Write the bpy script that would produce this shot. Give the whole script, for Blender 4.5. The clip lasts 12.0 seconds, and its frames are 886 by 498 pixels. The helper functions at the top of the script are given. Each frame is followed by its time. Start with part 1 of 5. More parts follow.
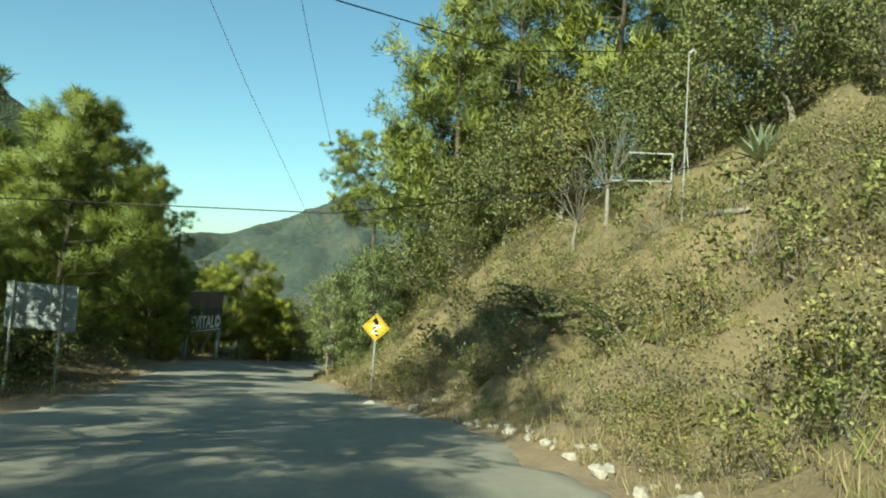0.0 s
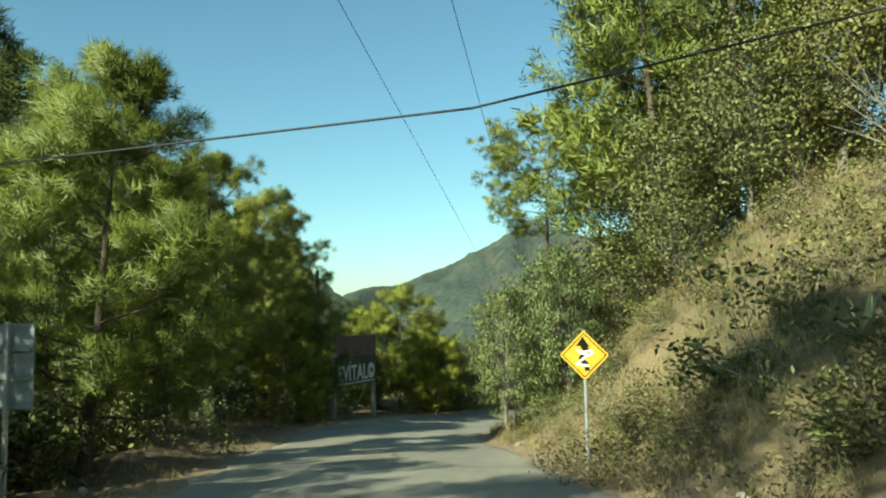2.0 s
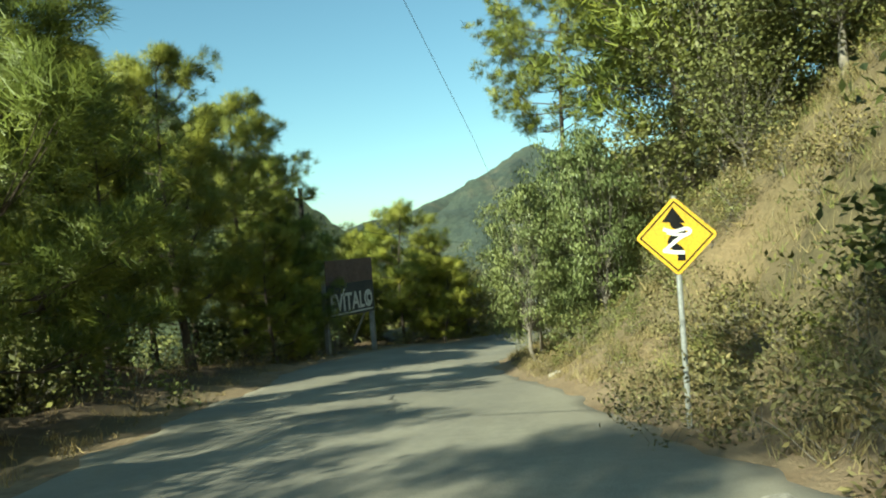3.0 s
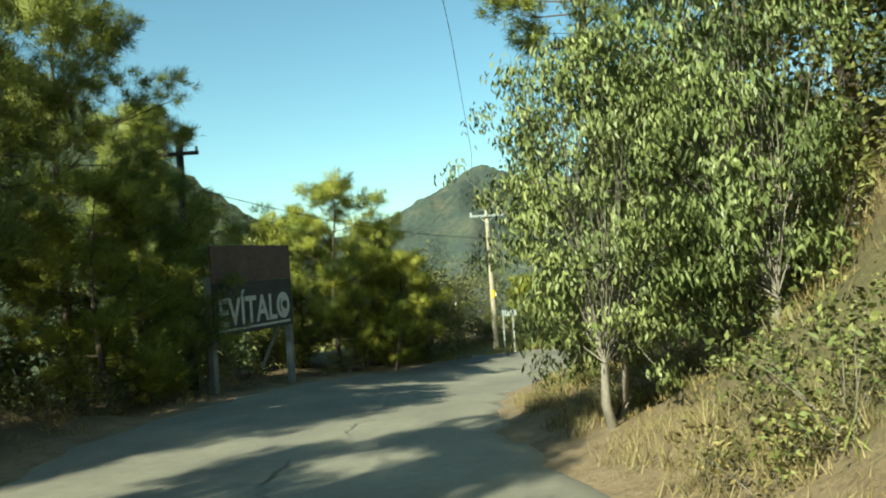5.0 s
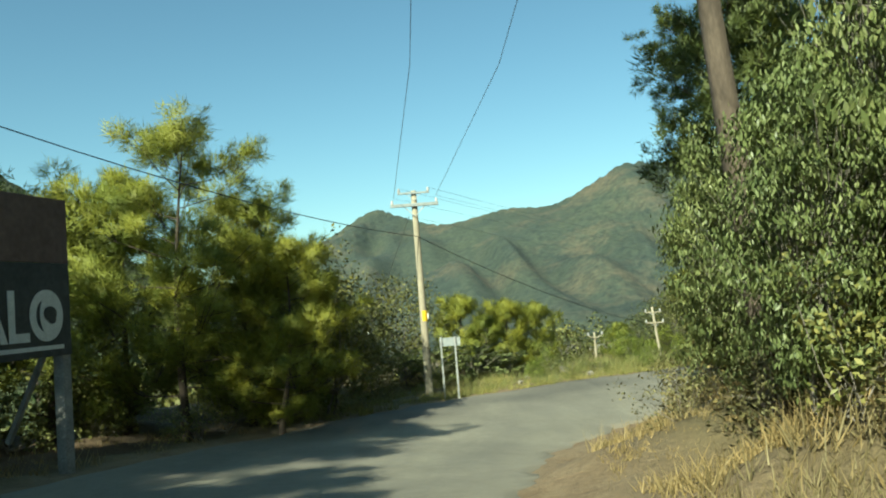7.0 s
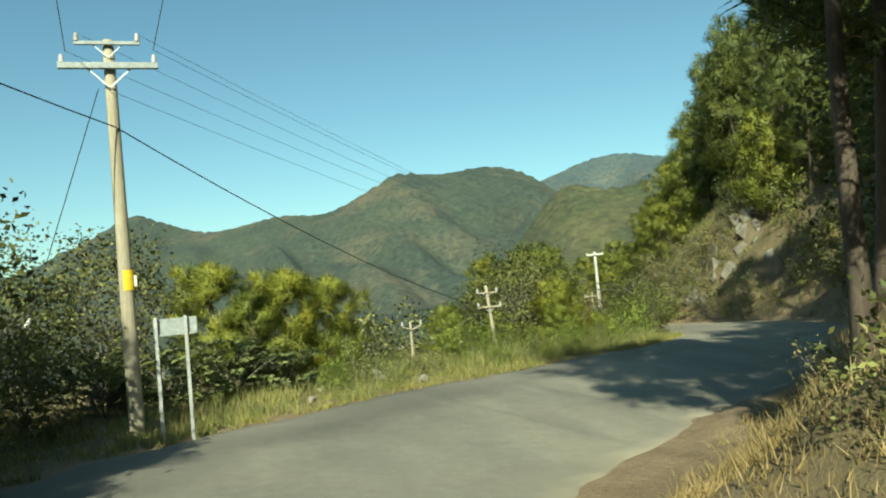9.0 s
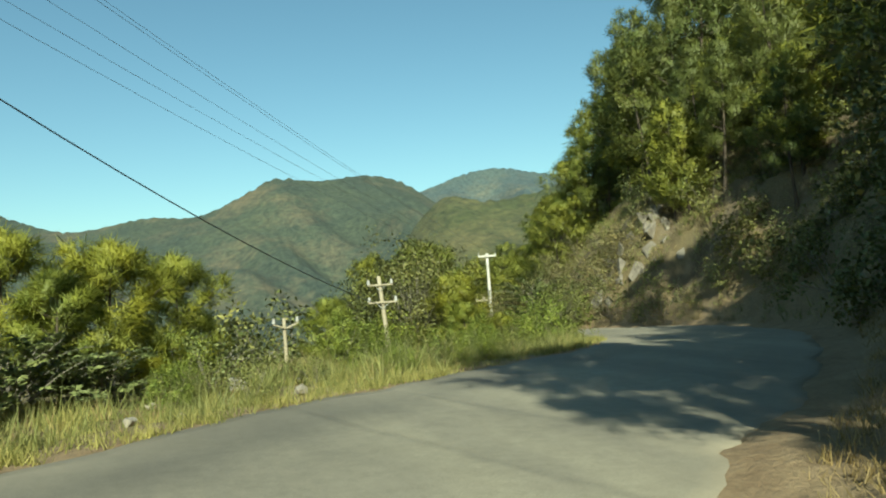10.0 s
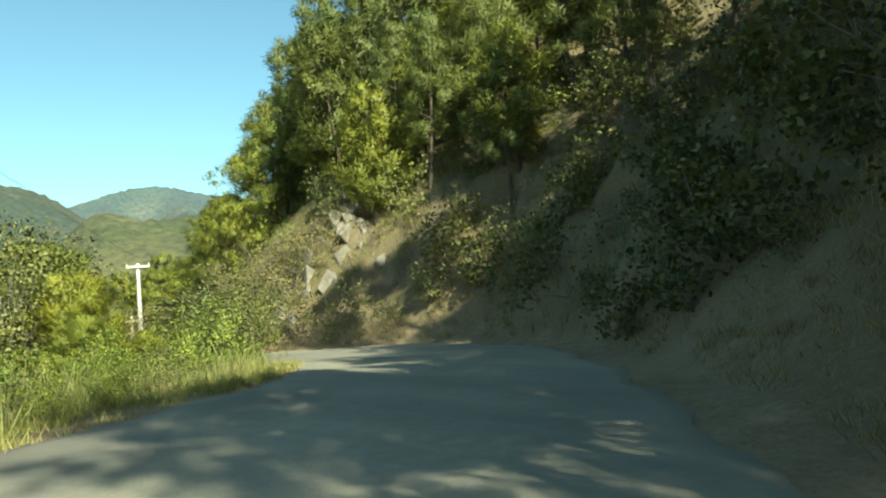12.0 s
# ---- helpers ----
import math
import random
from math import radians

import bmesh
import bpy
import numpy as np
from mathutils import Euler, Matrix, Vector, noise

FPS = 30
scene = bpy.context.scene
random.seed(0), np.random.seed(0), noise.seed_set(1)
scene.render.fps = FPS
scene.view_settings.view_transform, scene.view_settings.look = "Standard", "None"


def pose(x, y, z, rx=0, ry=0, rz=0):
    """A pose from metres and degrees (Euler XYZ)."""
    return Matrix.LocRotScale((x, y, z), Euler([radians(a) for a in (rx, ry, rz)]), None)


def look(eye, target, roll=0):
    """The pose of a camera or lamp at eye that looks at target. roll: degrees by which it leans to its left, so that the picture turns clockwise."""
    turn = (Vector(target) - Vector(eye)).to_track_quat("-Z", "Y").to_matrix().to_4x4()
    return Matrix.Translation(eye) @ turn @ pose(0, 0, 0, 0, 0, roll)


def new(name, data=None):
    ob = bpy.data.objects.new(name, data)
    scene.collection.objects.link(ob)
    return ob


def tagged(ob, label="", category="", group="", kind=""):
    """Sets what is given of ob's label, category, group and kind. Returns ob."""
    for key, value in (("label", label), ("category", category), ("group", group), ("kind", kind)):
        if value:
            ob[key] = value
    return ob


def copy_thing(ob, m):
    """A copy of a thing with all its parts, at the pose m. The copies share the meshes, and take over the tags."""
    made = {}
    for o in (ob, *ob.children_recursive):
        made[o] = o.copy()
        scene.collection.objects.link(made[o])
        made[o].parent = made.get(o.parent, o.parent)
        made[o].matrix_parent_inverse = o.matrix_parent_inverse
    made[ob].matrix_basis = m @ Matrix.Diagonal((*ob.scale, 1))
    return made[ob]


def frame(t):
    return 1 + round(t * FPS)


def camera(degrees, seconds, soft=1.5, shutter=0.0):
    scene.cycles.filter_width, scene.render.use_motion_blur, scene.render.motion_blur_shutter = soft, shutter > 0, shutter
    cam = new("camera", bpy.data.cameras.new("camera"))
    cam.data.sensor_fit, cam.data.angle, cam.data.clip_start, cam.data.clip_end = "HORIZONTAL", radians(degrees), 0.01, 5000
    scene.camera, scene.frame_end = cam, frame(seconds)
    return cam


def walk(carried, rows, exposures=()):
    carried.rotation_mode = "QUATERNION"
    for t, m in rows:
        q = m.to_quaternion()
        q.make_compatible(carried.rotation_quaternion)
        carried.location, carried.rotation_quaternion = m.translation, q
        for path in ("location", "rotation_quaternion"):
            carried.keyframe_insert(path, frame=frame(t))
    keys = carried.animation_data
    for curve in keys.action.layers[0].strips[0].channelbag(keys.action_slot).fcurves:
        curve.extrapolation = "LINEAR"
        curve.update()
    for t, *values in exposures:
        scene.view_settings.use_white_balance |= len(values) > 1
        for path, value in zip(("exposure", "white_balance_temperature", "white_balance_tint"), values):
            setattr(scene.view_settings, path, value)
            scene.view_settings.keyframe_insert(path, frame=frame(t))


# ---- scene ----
cam = camera(60.0, 12.0, 2.0)
PATH = [
    (0, (2.0, -0.017, 3.224), (1.922, 1.979, 3.31), 4.7),
    (0.5, (1.671, 3.022, 3.015), (1.418, 5.004, 3.09), 4.4),
    (1, (1.248, 5.754, 2.798), (0.828, 7.71, 2.815), 0.8),
    (1.5, (0.78, 8.032, 2.596), (0.273, 9.965, 2.674), 1.1),
    (2, (0.227, 10.097, 2.395), (-0.274, 12.026, 2.566), -1.0),
    (2.5, (-0.391, 12.56, 2.111), (-0.876, 14.5, 2.166), -3.0),
    (3, (-1.148, 15.136, 1.735), (-1.661, 17.069, 1.724), -4.2),
    (3.2, (-1.396, 16.202, 1.643), (-1.875, 18.143, 1.637), -5.0),
    (4.8, (-4.145, 25.748, 0.566), (-4.556, 27.706, 0.566), -3.3),
    (5, (-4.496, 26.851, 0.501), (-4.874, 28.814, 0.532), -3.8),
    (5.5, (-5.336, 29.556, 0.178), (-5.681, 31.525, 0.258), -3.6),
    (6, (-6.149, 32.513, -0.155), (-6.465, 34.488, -0.116), -3.2),
    (6.5, (-6.892, 35.366, -0.512), (-7.12, 37.351, -0.413), -3.5),
    (7, (-7.346, 38.39, -0.828), (-7.446, 40.383, -0.697), -4.4),
    (7.5, (-7.622, 41.385, -1.127), (-7.585, 43.381, -1.004), -5.8),
    (7.7, (-7.515, 42.623, -1.173), (-7.436, 44.619, -1.083), -6.2),
    (9.3, (-7.191, 52.582, -2.291), (-6.623, 54.497, -2.178), -3.8),
    (9.5, (-6.997, 53.62, -2.402), (-6.377, 55.519, -2.294), -2.8),
    (10, (-6.332, 56.038, -2.628), (-5.548, 57.875, -2.522), -4.2),
    (10.5, (-5.524, 58.214, -2.804), (-4.571, 59.97, -2.709), -4.7),
    (11, (-4.601, 60.144, -2.975), (-3.469, 61.784, -2.8), -3.7),
    (11.5, (-3.636, 61.603, -3.143), (-2.325, 63.108, -3.027), -4.1),
    (12, (-2.563, 62.769, -3.182), (-1.087, 64.114, -3.071), -4.1),
]
EXPOSURES = [(0, 0.86, 6250, -12), (5, 1.02, 6500, -12), (6.8, 0.8, 6300, -11), (9.6, 0.62, 6500, -11), (11, 0.82, 6450, -11), (12, 1.2, 6650, -12)]
walk(cam, [(t, look(eye, target, roll)) for t, eye, target, roll in PATH], EXPOSURES)

# ---- sky, sun, exposure ----
SUN_FROM = Vector((-0.37, -1.0, 0.67)).normalized()
world = bpy.data.worlds.new("sky")
scene.world = world
world.use_nodes = True
wn = world.node_tree
sky = wn.nodes.new("ShaderNodeTexSky")
sky.sky_type = "NISHITA"
sky.sun_disc = False
sky.sun_elevation = math.asin(SUN_FROM.z)
sky.sun_rotation = math.atan2(SUN_FROM.x, SUN_FROM.y)
sky.air_density, sky.dust_density, sky.ozone_density = 1.0, 0.6, 1.2
tint = wn.nodes.new("ShaderNodeMix")
tint.data_type, tint.blend_type = "RGBA", "MULTIPLY"
tint.inputs[0].default_value, tint.inputs[7].default_value = 1.0, (0.86, 1.04, 1.0, 1)
wn.links.new(sky.outputs[0], tint.inputs[6])
wn.links.new(tint.outputs[2], wn.nodes["Background"].inputs[0])
wn.nodes["Background"].inputs[1].default_value = 0.082
sun = new("sun", bpy.data.lights.new("sun", "SUN"))
sun.data.energy, sun.data.angle, sun.data.color = 5.0, radians(0.55), (1.0, 0.93, 0.78)
sun.matrix_basis = look(SUN_FROM * 50, (0, 0, 0))

# ---- materials ----


def material(name, rough=0.8, metal=0.0):
    m = bpy.data.materials.new(name)
    m.use_nodes = True
    b = m.node_tree.nodes["Principled BSDF"]
    b.inputs["Roughness"].default_value, b.inputs["Metallic"].default_value = rough, metal
    return m, m.node_tree, b


def node(nt, kind, **inputs):
    n = nt.nodes.new(kind)
    for key, value in inputs.items():
        n.inputs[key.replace("_", " ")].default_value = value
    return n


def ramp(nt, source, stops):
    r = nt.nodes.new("ShaderNodeValToRGB")
    while len(r.color_ramp.elements) < len(stops):
        r.color_ramp.elements.new(0.5)
    for e, (at, c) in zip(r.color_ramp.elements, stops):
        e.position, e.color = at, (*c, 1)
    nt.links.new(source, r.inputs[0])
    return r.outputs[0]


def grain(nt, scale, detail=6.0, rough=0.6, stretch=None):
    n = node(nt, "ShaderNodeTexNoise", Scale=scale, Detail=detail, Roughness=rough)
    g = nt.nodes.new("ShaderNodeTexCoord")
    if stretch:
        mp = nt.nodes.new("ShaderNodeMapping")
        mp.inputs["Scale"].default_value = stretch
        nt.links.new(g.outputs["Object"], mp.inputs[0])
        nt.links.new(mp.outputs[0], n.inputs["Vector"])
    else:
        nt.links.new(g.outputs["Object"], n.inputs["Vector"])
    return n.outputs[0]


def blend(nt, a, b, fac=0.5, mode="MIX"):
    n = nt.nodes.new("ShaderNodeMix")
    n.data_type, n.blend_type = "RGBA", mode
    for socket, value in ((n.inputs[0], fac), (n.inputs[6], a), (n.inputs[7], b)):
        if isinstance(value, (int, float)):
            socket.default_value = value
        elif isinstance(value, tuple):
            socket.default_value = (*value, 1)
        else:
            nt.links.new(value, socket)
    return n.outputs[2]


def bump(nt, b, source, strength, distance=0.02):
    n = node(nt, "ShaderNodeBump", Strength=strength, Distance=distance)
    nt.links.new(source, n.inputs["Height"])
    nt.links.new(n.outputs[0], b.inputs["Normal"])


def surface(name, low, high, scale, rough=0.85, metal=0.0, relief=0.4, stretch=None, fine=9.0):
    """A grained surface: two colours over a broad and a fine noise, with relief."""
    m, nt, b = material(name, rough, metal)
    broad, small = grain(nt, scale, 5, 0.65, stretch), grain(nt, scale * fine, 5, 0.6, stretch)
    c1 = ramp(nt, broad, [(0.3, low), (0.7, high)])
    c2 = ramp(nt, small, [(0.3, (0.62, 0.62, 0.62)), (0.7, (1.12, 1.12, 1.12))])
    nt.links.new(blend(nt, c1, c2, 0.8, "MULTIPLY"), b.inputs["Base Color"])
    bump(nt, b, small, relief)
    return m


def foliage(name, stops, clear=0.22, rough=0.55, fleck=1.0, tuft=0.0):
    """Leaves: colour by leaf and by plant, part of the light passes through."""
    m, nt, b = material(name, rough)
    geo, info = nt.nodes.new("ShaderNodeNewGeometry"), nt.nodes.new("ShaderNodeObjectInfo")
    leaf = ramp(nt, geo.outputs["Random Per Island"], stops)
    if fleck < 1:
        leaf = blend(nt, stops[len(stops) // 2][1], leaf, fleck)
    if tuft:
        leaf = blend(nt, leaf, ramp(nt, grain(nt, tuft, 2, 0.5), [(0.32, (0.80, 0.84, 0.86)), (0.68, (1.18, 1.14, 1.04))]), 1.0, "MULTIPLY")
    plant = ramp(nt, info.outputs["Random"], [(0.0, (0.80, 0.87, 0.86)), (0.5, (1.0, 1.0, 1.0)), (1.0, (1.12, 1.05, 0.90))])
    clump = ramp(nt, grain(nt, 0.9, 3), [(0.3, (0.75, 0.8, 0.8)), (0.7, (1.2, 1.15, 1.0))])
    colour = blend(nt, blend(nt, leaf, plant, 1.0, "MULTIPLY"), clump, 1.0, "MULTIPLY")
    nt.links.new(colour, b.inputs["Base Color"])
    b.inputs["Specular IOR Level"].default_value = 0.45
    thin = nt.nodes.new("ShaderNodeBsdfTranslucent")
    nt.links.new(colour, thin.inputs[0])
    mix = nt.nodes.new("ShaderNodeMixShader")
    mix.inputs[0].default_value = clear
    nt.links.new(b.outputs[0], mix.inputs[1])
    nt.links.new(thin.outputs[0], mix.inputs[2])
    nt.links.new(mix.outputs[0], nt.nodes["Material Output"].inputs[0])
    return m


NEEDLES = foliage("pine_needles", [(0.0, (0.13, 0.150, 0.034)), (0.5, (0.245, 0.268, 0.054)), (1.0, (0.36, 0.37, 0.09))], 0.27, 0.5, 0.4, 1.9)
DARK_NEEDLES = foliage("dark_pine_needles", [(0.0, (0.085, 0.110, 0.034)), (0.6, (0.155, 0.180, 0.052)), (1.0, (0.240, 0.250, 0.075))], 0.27, 0.5, 0.4, 1.9)
OAK_LEAVES = foliage("oak_leaves", [(0.0, (0.10, 0.115, 0.043)), (0.6, (0.186, 0.19, 0.066)), (1.0, (0.28, 0.28, 0.115))], fleck=0.5, tuft=1.5)
LONG_LEAVES = foliage("hanging_leaves", [(0.0, (0.14, 0.175, 0.06)), (0.6, (0.245, 0.28, 0.11)), (1.0, (0.37, 0.40, 0.19))], 0.3, 0.45)
BUSH_LEAVES = foliage("bush_leaves", [(0.0, (0.11, 0.14, 0.045)), (0.5, (0.228, 0.24, 0.075)), (1.0, (0.36, 0.35, 0.14))])
LUSH_LEAVES = foliage("lush_leaves", [(0.0, (0.15, 0.20, 0.035)), (0.6, (0.27, 0.33, 0.06)), (1.0, (0.42, 0.45, 0.11))])
PALE_FRONDS = foliage("pale_fronds", [(0.0, (0.17, 0.20, 0.075)), (0.5, (0.275, 0.305, 0.12)), (1.0, (0.40, 0.42, 0.18))], 0.3, 0.6)
YOUNG_NEEDLES = foliage("young_pine_needles", [(0.0, (0.20, 0.225, 0.045)), (0.5, (0.32, 0.345, 0.07)), (1.0, (0.44, 0.45, 0.11))], 0.38, 0.5, 0.4, 1.9)
DRY_LEAVES = foliage("dry_brush_leaves", [(0.0, (0.132, 0.120, 0.054)), (0.5, (0.264, 0.228, 0.102)), (1.0, (0.408, 0.348, 0.180))], 0.25, 0.7)
SCRUB_LEAVES = foliage("shrub_leaves", [(0.0, (0.17, 0.155, 0.07)), (0.5, (0.29, 0.255, 0.11)), (1.0, (0.43, 0.365, 0.19))], 0.22, 0.6)
STRAW = foliage("dry_grass", [(0.0, (0.160, 0.125, 0.056)), (0.5, (0.32, 0.25, 0.125)), (1.0, (0.49, 0.39, 0.225))], 0.3, 0.7)
GREEN_GRASS = foliage("green_grass", [(0.0, (0.13, 0.15, 0.035)), (0.5, (0.25, 0.265, 0.07)), (1.0, (0.42, 0.39, 0.15))], 0.3, 0.7)
VERGE_GREEN = foliage("verge_grass_green", [(0.0, (0.155, 0.165, 0.05)), (0.5, (0.295, 0.29, 0.10)), (1.0, (0.45, 0.42, 0.18))], 0.3, 0.7)
AGAVE_SKIN = foliage("agave_skin", [(0.0, (0.20, 0.24, 0.15)), (1.0, (0.38, 0.40, 0.27))], 0.1, 0.5)
WOODS = foliage("far_woods", [(0.0, (0.046, 0.072, 0.026)), (0.6, (0.078, 0.111, 0.039)), (1.0, (0.143, 0.163, 0.058))], 0.2, 0.8)
PINE_BARK = surface("pine_bark", (0.055, 0.042, 0.032), (0.15, 0.115, 0.085), 3.0, 0.95, relief=0.9, stretch=(1, 1, 0.3))
PALE_BARK = surface("pale_bark", (0.16, 0.14, 0.11), (0.34, 0.30, 0.25), 3.0, 0.9, relief=0.6, stretch=(1, 1, 0.4))
POLE_WOOD = surface("weathered_pole_wood", (0.32, 0.275, 0.19), (0.52, 0.46, 0.34), 1.2, 0.85, relief=0.4, stretch=(6, 6, 0.4))
DARK_WOOD = surface("tarred_wood", (0.022, 0.018, 0.015), (0.06, 0.05, 0.04), 2.0, 0.8, relief=0.5, stretch=(5, 5, 0.4))
WHITE_POLE = surface("pale_concrete_pole", (0.52, 0.50, 0.45), (0.72, 0.70, 0.64), 1.5, 0.8, relief=0.2)
CONCRETE = surface("grey_concrete", (0.24, 0.24, 0.22), (0.42, 0.41, 0.38), 2.5, 0.9, relief=0.4)
GALVANISED = surface("galvanised_sheet", (0.26, 0.285, 0.28), (0.38, 0.41, 0.40), 1.5, 0.6, 0.2, relief=0.1)
POST_METAL = surface("post_metal", (0.38, 0.39, 0.38), (0.58, 0.59, 0.57), 3.0, 0.45, 0.5, relief=0.1)
WHITE_PAINT = surface("chipped_white_paint", (0.62, 0.61, 0.57), (0.80, 0.79, 0.75), 4.0, 0.6, relief=0.1)
LETTER_WHITE = surface("letter_white", (0.66, 0.67, 0.62), (0.80, 0.80, 0.76), 6.0, 0.6, relief=0.05)
YELLOW = surface("sign_yellow", (0.56, 0.33, 0.006), (0.66, 0.41, 0.010), 3.0, 0.6, relief=0.03)
BAND_YELLOW = surface("band_yellow", (0.75, 0.48, 0.02), (0.88, 0.60, 0.03), 5.0, 0.6, relief=0.1)
SIGN_BLACK = surface("sign_black", (0.008, 0.008, 0.008), (0.018, 0.018, 0.018), 3.0, 0.95, relief=0.05)
SIGN_BLACK.node_tree.nodes["Principled BSDF"].inputs["Specular IOR Level"].default_value = 0.1
BOARD_DARK = surface("board_dark", (0.035, 0.038, 0.034), (0.075, 0.078, 0.07), 1.2, 0.7, relief=0.1)
BOARD_BROWN = surface("faded_red_brown_board", (0.115, 0.072, 0.056), (0.20, 0.138, 0.112), 0.9, 0.8, relief=0.15)
CABLE = surface("cable_black", (0.012, 0.012, 0.012), (0.025, 0.025, 0.025), 4.0, 0.6, relief=0.05)
WIRE = surface("bare_wire", (0.10, 0.10, 0.10), (0.2, 0.2, 0.19), 4.0, 0.4, 0.6, relief=0.05)
PIPE_GREY = surface("dull_grey_pipe", (0.26, 0.26, 0.24), (0.42, 0.41, 0.38), 5.0, 0.7, relief=0.2)
PORCELAIN = surface("insulator", (0.30, 0.28, 0.26), (0.60, 0.60, 0.58), 3.0, 0.3, relief=0.02)
STONE = surface("pale_stone", (0.26, 0.235, 0.19), (0.52, 0.47, 0.39), 2.2, 0.9, relief=0.7)
CLIFF_STONE = surface("grey_cliff_stone", (0.12, 0.106, 0.085), (0.33, 0.295, 0.24), 1.8, 0.9, relief=0.9, stretch=(1, 1, 0.5))
CRACK = surface("tar_crack", (0.12, 0.112, 0.095), (0.19, 0.178, 0.15), 3.0, 0.8, relief=0.2)


def asphalt():
    m, nt, b = material("worn_asphalt", 0.88)
    broad, streak = grain(nt, 0.22, 4), grain(nt, 0.5, 5, 0.6, (1.5, 0.25, 1))
    small, grit = grain(nt, 5.0, 6), grain(nt, 70.0, 3)
    c = ramp(nt, broad, [(0.3, (0.228, 0.210, 0.168)), (0.7, (0.33, 0.304, 0.24))])
    c = blend(nt, c, ramp(nt, streak, [(0.35, (0.78, 0.78, 0.80)), (0.65, (1.1, 1.09, 1.05))]), 0.8, "MULTIPLY")
    c = blend(nt, c, ramp(nt, small, [(0.3, (0.82, 0.82, 0.82)), (0.7, (1.1, 1.1, 1.1))]), 0.7, "MULTIPLY")
    c = blend(nt, c, ramp(nt, grit, [(0.3, (0.6, 0.6, 0.6)), (0.7, (1.25, 1.25, 1.22))]), 0.7, "MULTIPLY")
    att = nt.nodes.new("ShaderNodeAttribute")
    att.attribute_name = "dust"
    c = blend(nt, c, (0.33, 0.29, 0.22), att.outputs["Fac"])
    fresh = nt.nodes.new("ShaderNodeAttribute")
    fresh.attribute_name = "fresh"
    c = blend(nt, c, (0.62, 0.63, 0.66), fresh.outputs["Fac"], "MULTIPLY")
    nt.links.new(c, b.inputs["Base Color"])
    bump(nt, b, grit, 0.5, 0.01)
    return m


def earth():
    m, nt, b = material("dry_hillside_earth", 0.95)
    broad, mid, small = grain(nt, 0.16, 5), grain(nt, 1.3, 6, 0.7), grain(nt, 11.0, 6, 0.7)
    veg = ramp(nt, broad, [(0.32, (0.115, 0.10, 0.045)), (0.55, (0.215, 0.165, 0.082)), (0.75, (0.30, 0.215, 0.118))])
    dirt = ramp(nt, mid, [(0.3, (0.22, 0.145, 0.08)), (0.7, (0.37, 0.275, 0.165))])
    litter = ramp(nt, mid, [(0.3, (0.07, 0.045, 0.025)), (0.7, (0.17, 0.115, 0.065))])
    rock = ramp(nt, grain(nt, 0.8, 7, 0.7, (1, 1, 0.4)), [(0.3, (0.075, 0.055, 0.036)), (0.5, (0.155, 0.118, 0.074)), (0.72, (0.26, 0.215, 0.15))])
    c = veg
    for name, colour in (("dirt", dirt), ("litter", litter), ("rock", rock)):
        att = nt.nodes.new("ShaderNodeAttribute")
        att.attribute_name = name
        c = blend(nt, c, colour, att.outputs["Fac"])
    c = blend(nt, c, ramp(nt, small, [(0.3, (0.6, 0.6, 0.6)), (0.7, (1.2, 1.2, 1.2))]), 0.75, "MULTIPLY")
    nt.links.new(c, b.inputs["Base Color"])
    both = blend(nt, mid, small, 0.5)
    bump(nt, b, both, 0.9, 0.12)
    return m


def far_slopes(name, low, mid, bare):
    """Wooded mountainside: fine crowns, gully-wide drifts, and bare patches."""
    m, nt, b = material(name, 0.95)
    drift, patch, crowns = grain(nt, 0.006, 6, 0.65), grain(nt, 0.0045, 8, 0.75), grain(nt, 0.085, 7, 0.75)
    c = ramp(nt, drift, [(0.35, low), (0.65, mid)])
    c = blend(nt, c, bare, ramp(nt, patch, [(0.50, (0, 0, 0)), (0.66, (0.85, 0.85, 0.85))]))
    # crown texture: bluish dark gaps, warmer bright tops
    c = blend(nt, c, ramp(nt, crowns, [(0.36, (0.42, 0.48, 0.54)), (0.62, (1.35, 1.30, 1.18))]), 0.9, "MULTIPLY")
    nt.links.new(c, b.inputs["Base Color"])
    bump(nt, b, crowns, 0.7, 7.0)
    return m


ASPHALT, EARTH = asphalt(), earth()
# green woods and brown patches, with a slight haze blue mixed into the colours
MOUNTAIN_HAZE_GREEN = far_slopes("hazed_mountain_woods", (0.047, 0.066, 0.055), (0.072, 0.090, 0.062), (0.145, 0.125, 0.082))
# haze painted into the base colour: the farther woods go paler and bluer
MOUNTAIN_HAZE_BLUE = far_slopes("haze_blue_mountain_woods", (0.068, 0.100, 0.112), (0.088, 0.122, 0.120), (0.15, 0.145, 0.11))
SPUR_GREEN = far_slopes("spur_woods", (0.042, 0.058, 0.030), (0.078, 0.092, 0.040), (0.14, 0.125, 0.060))

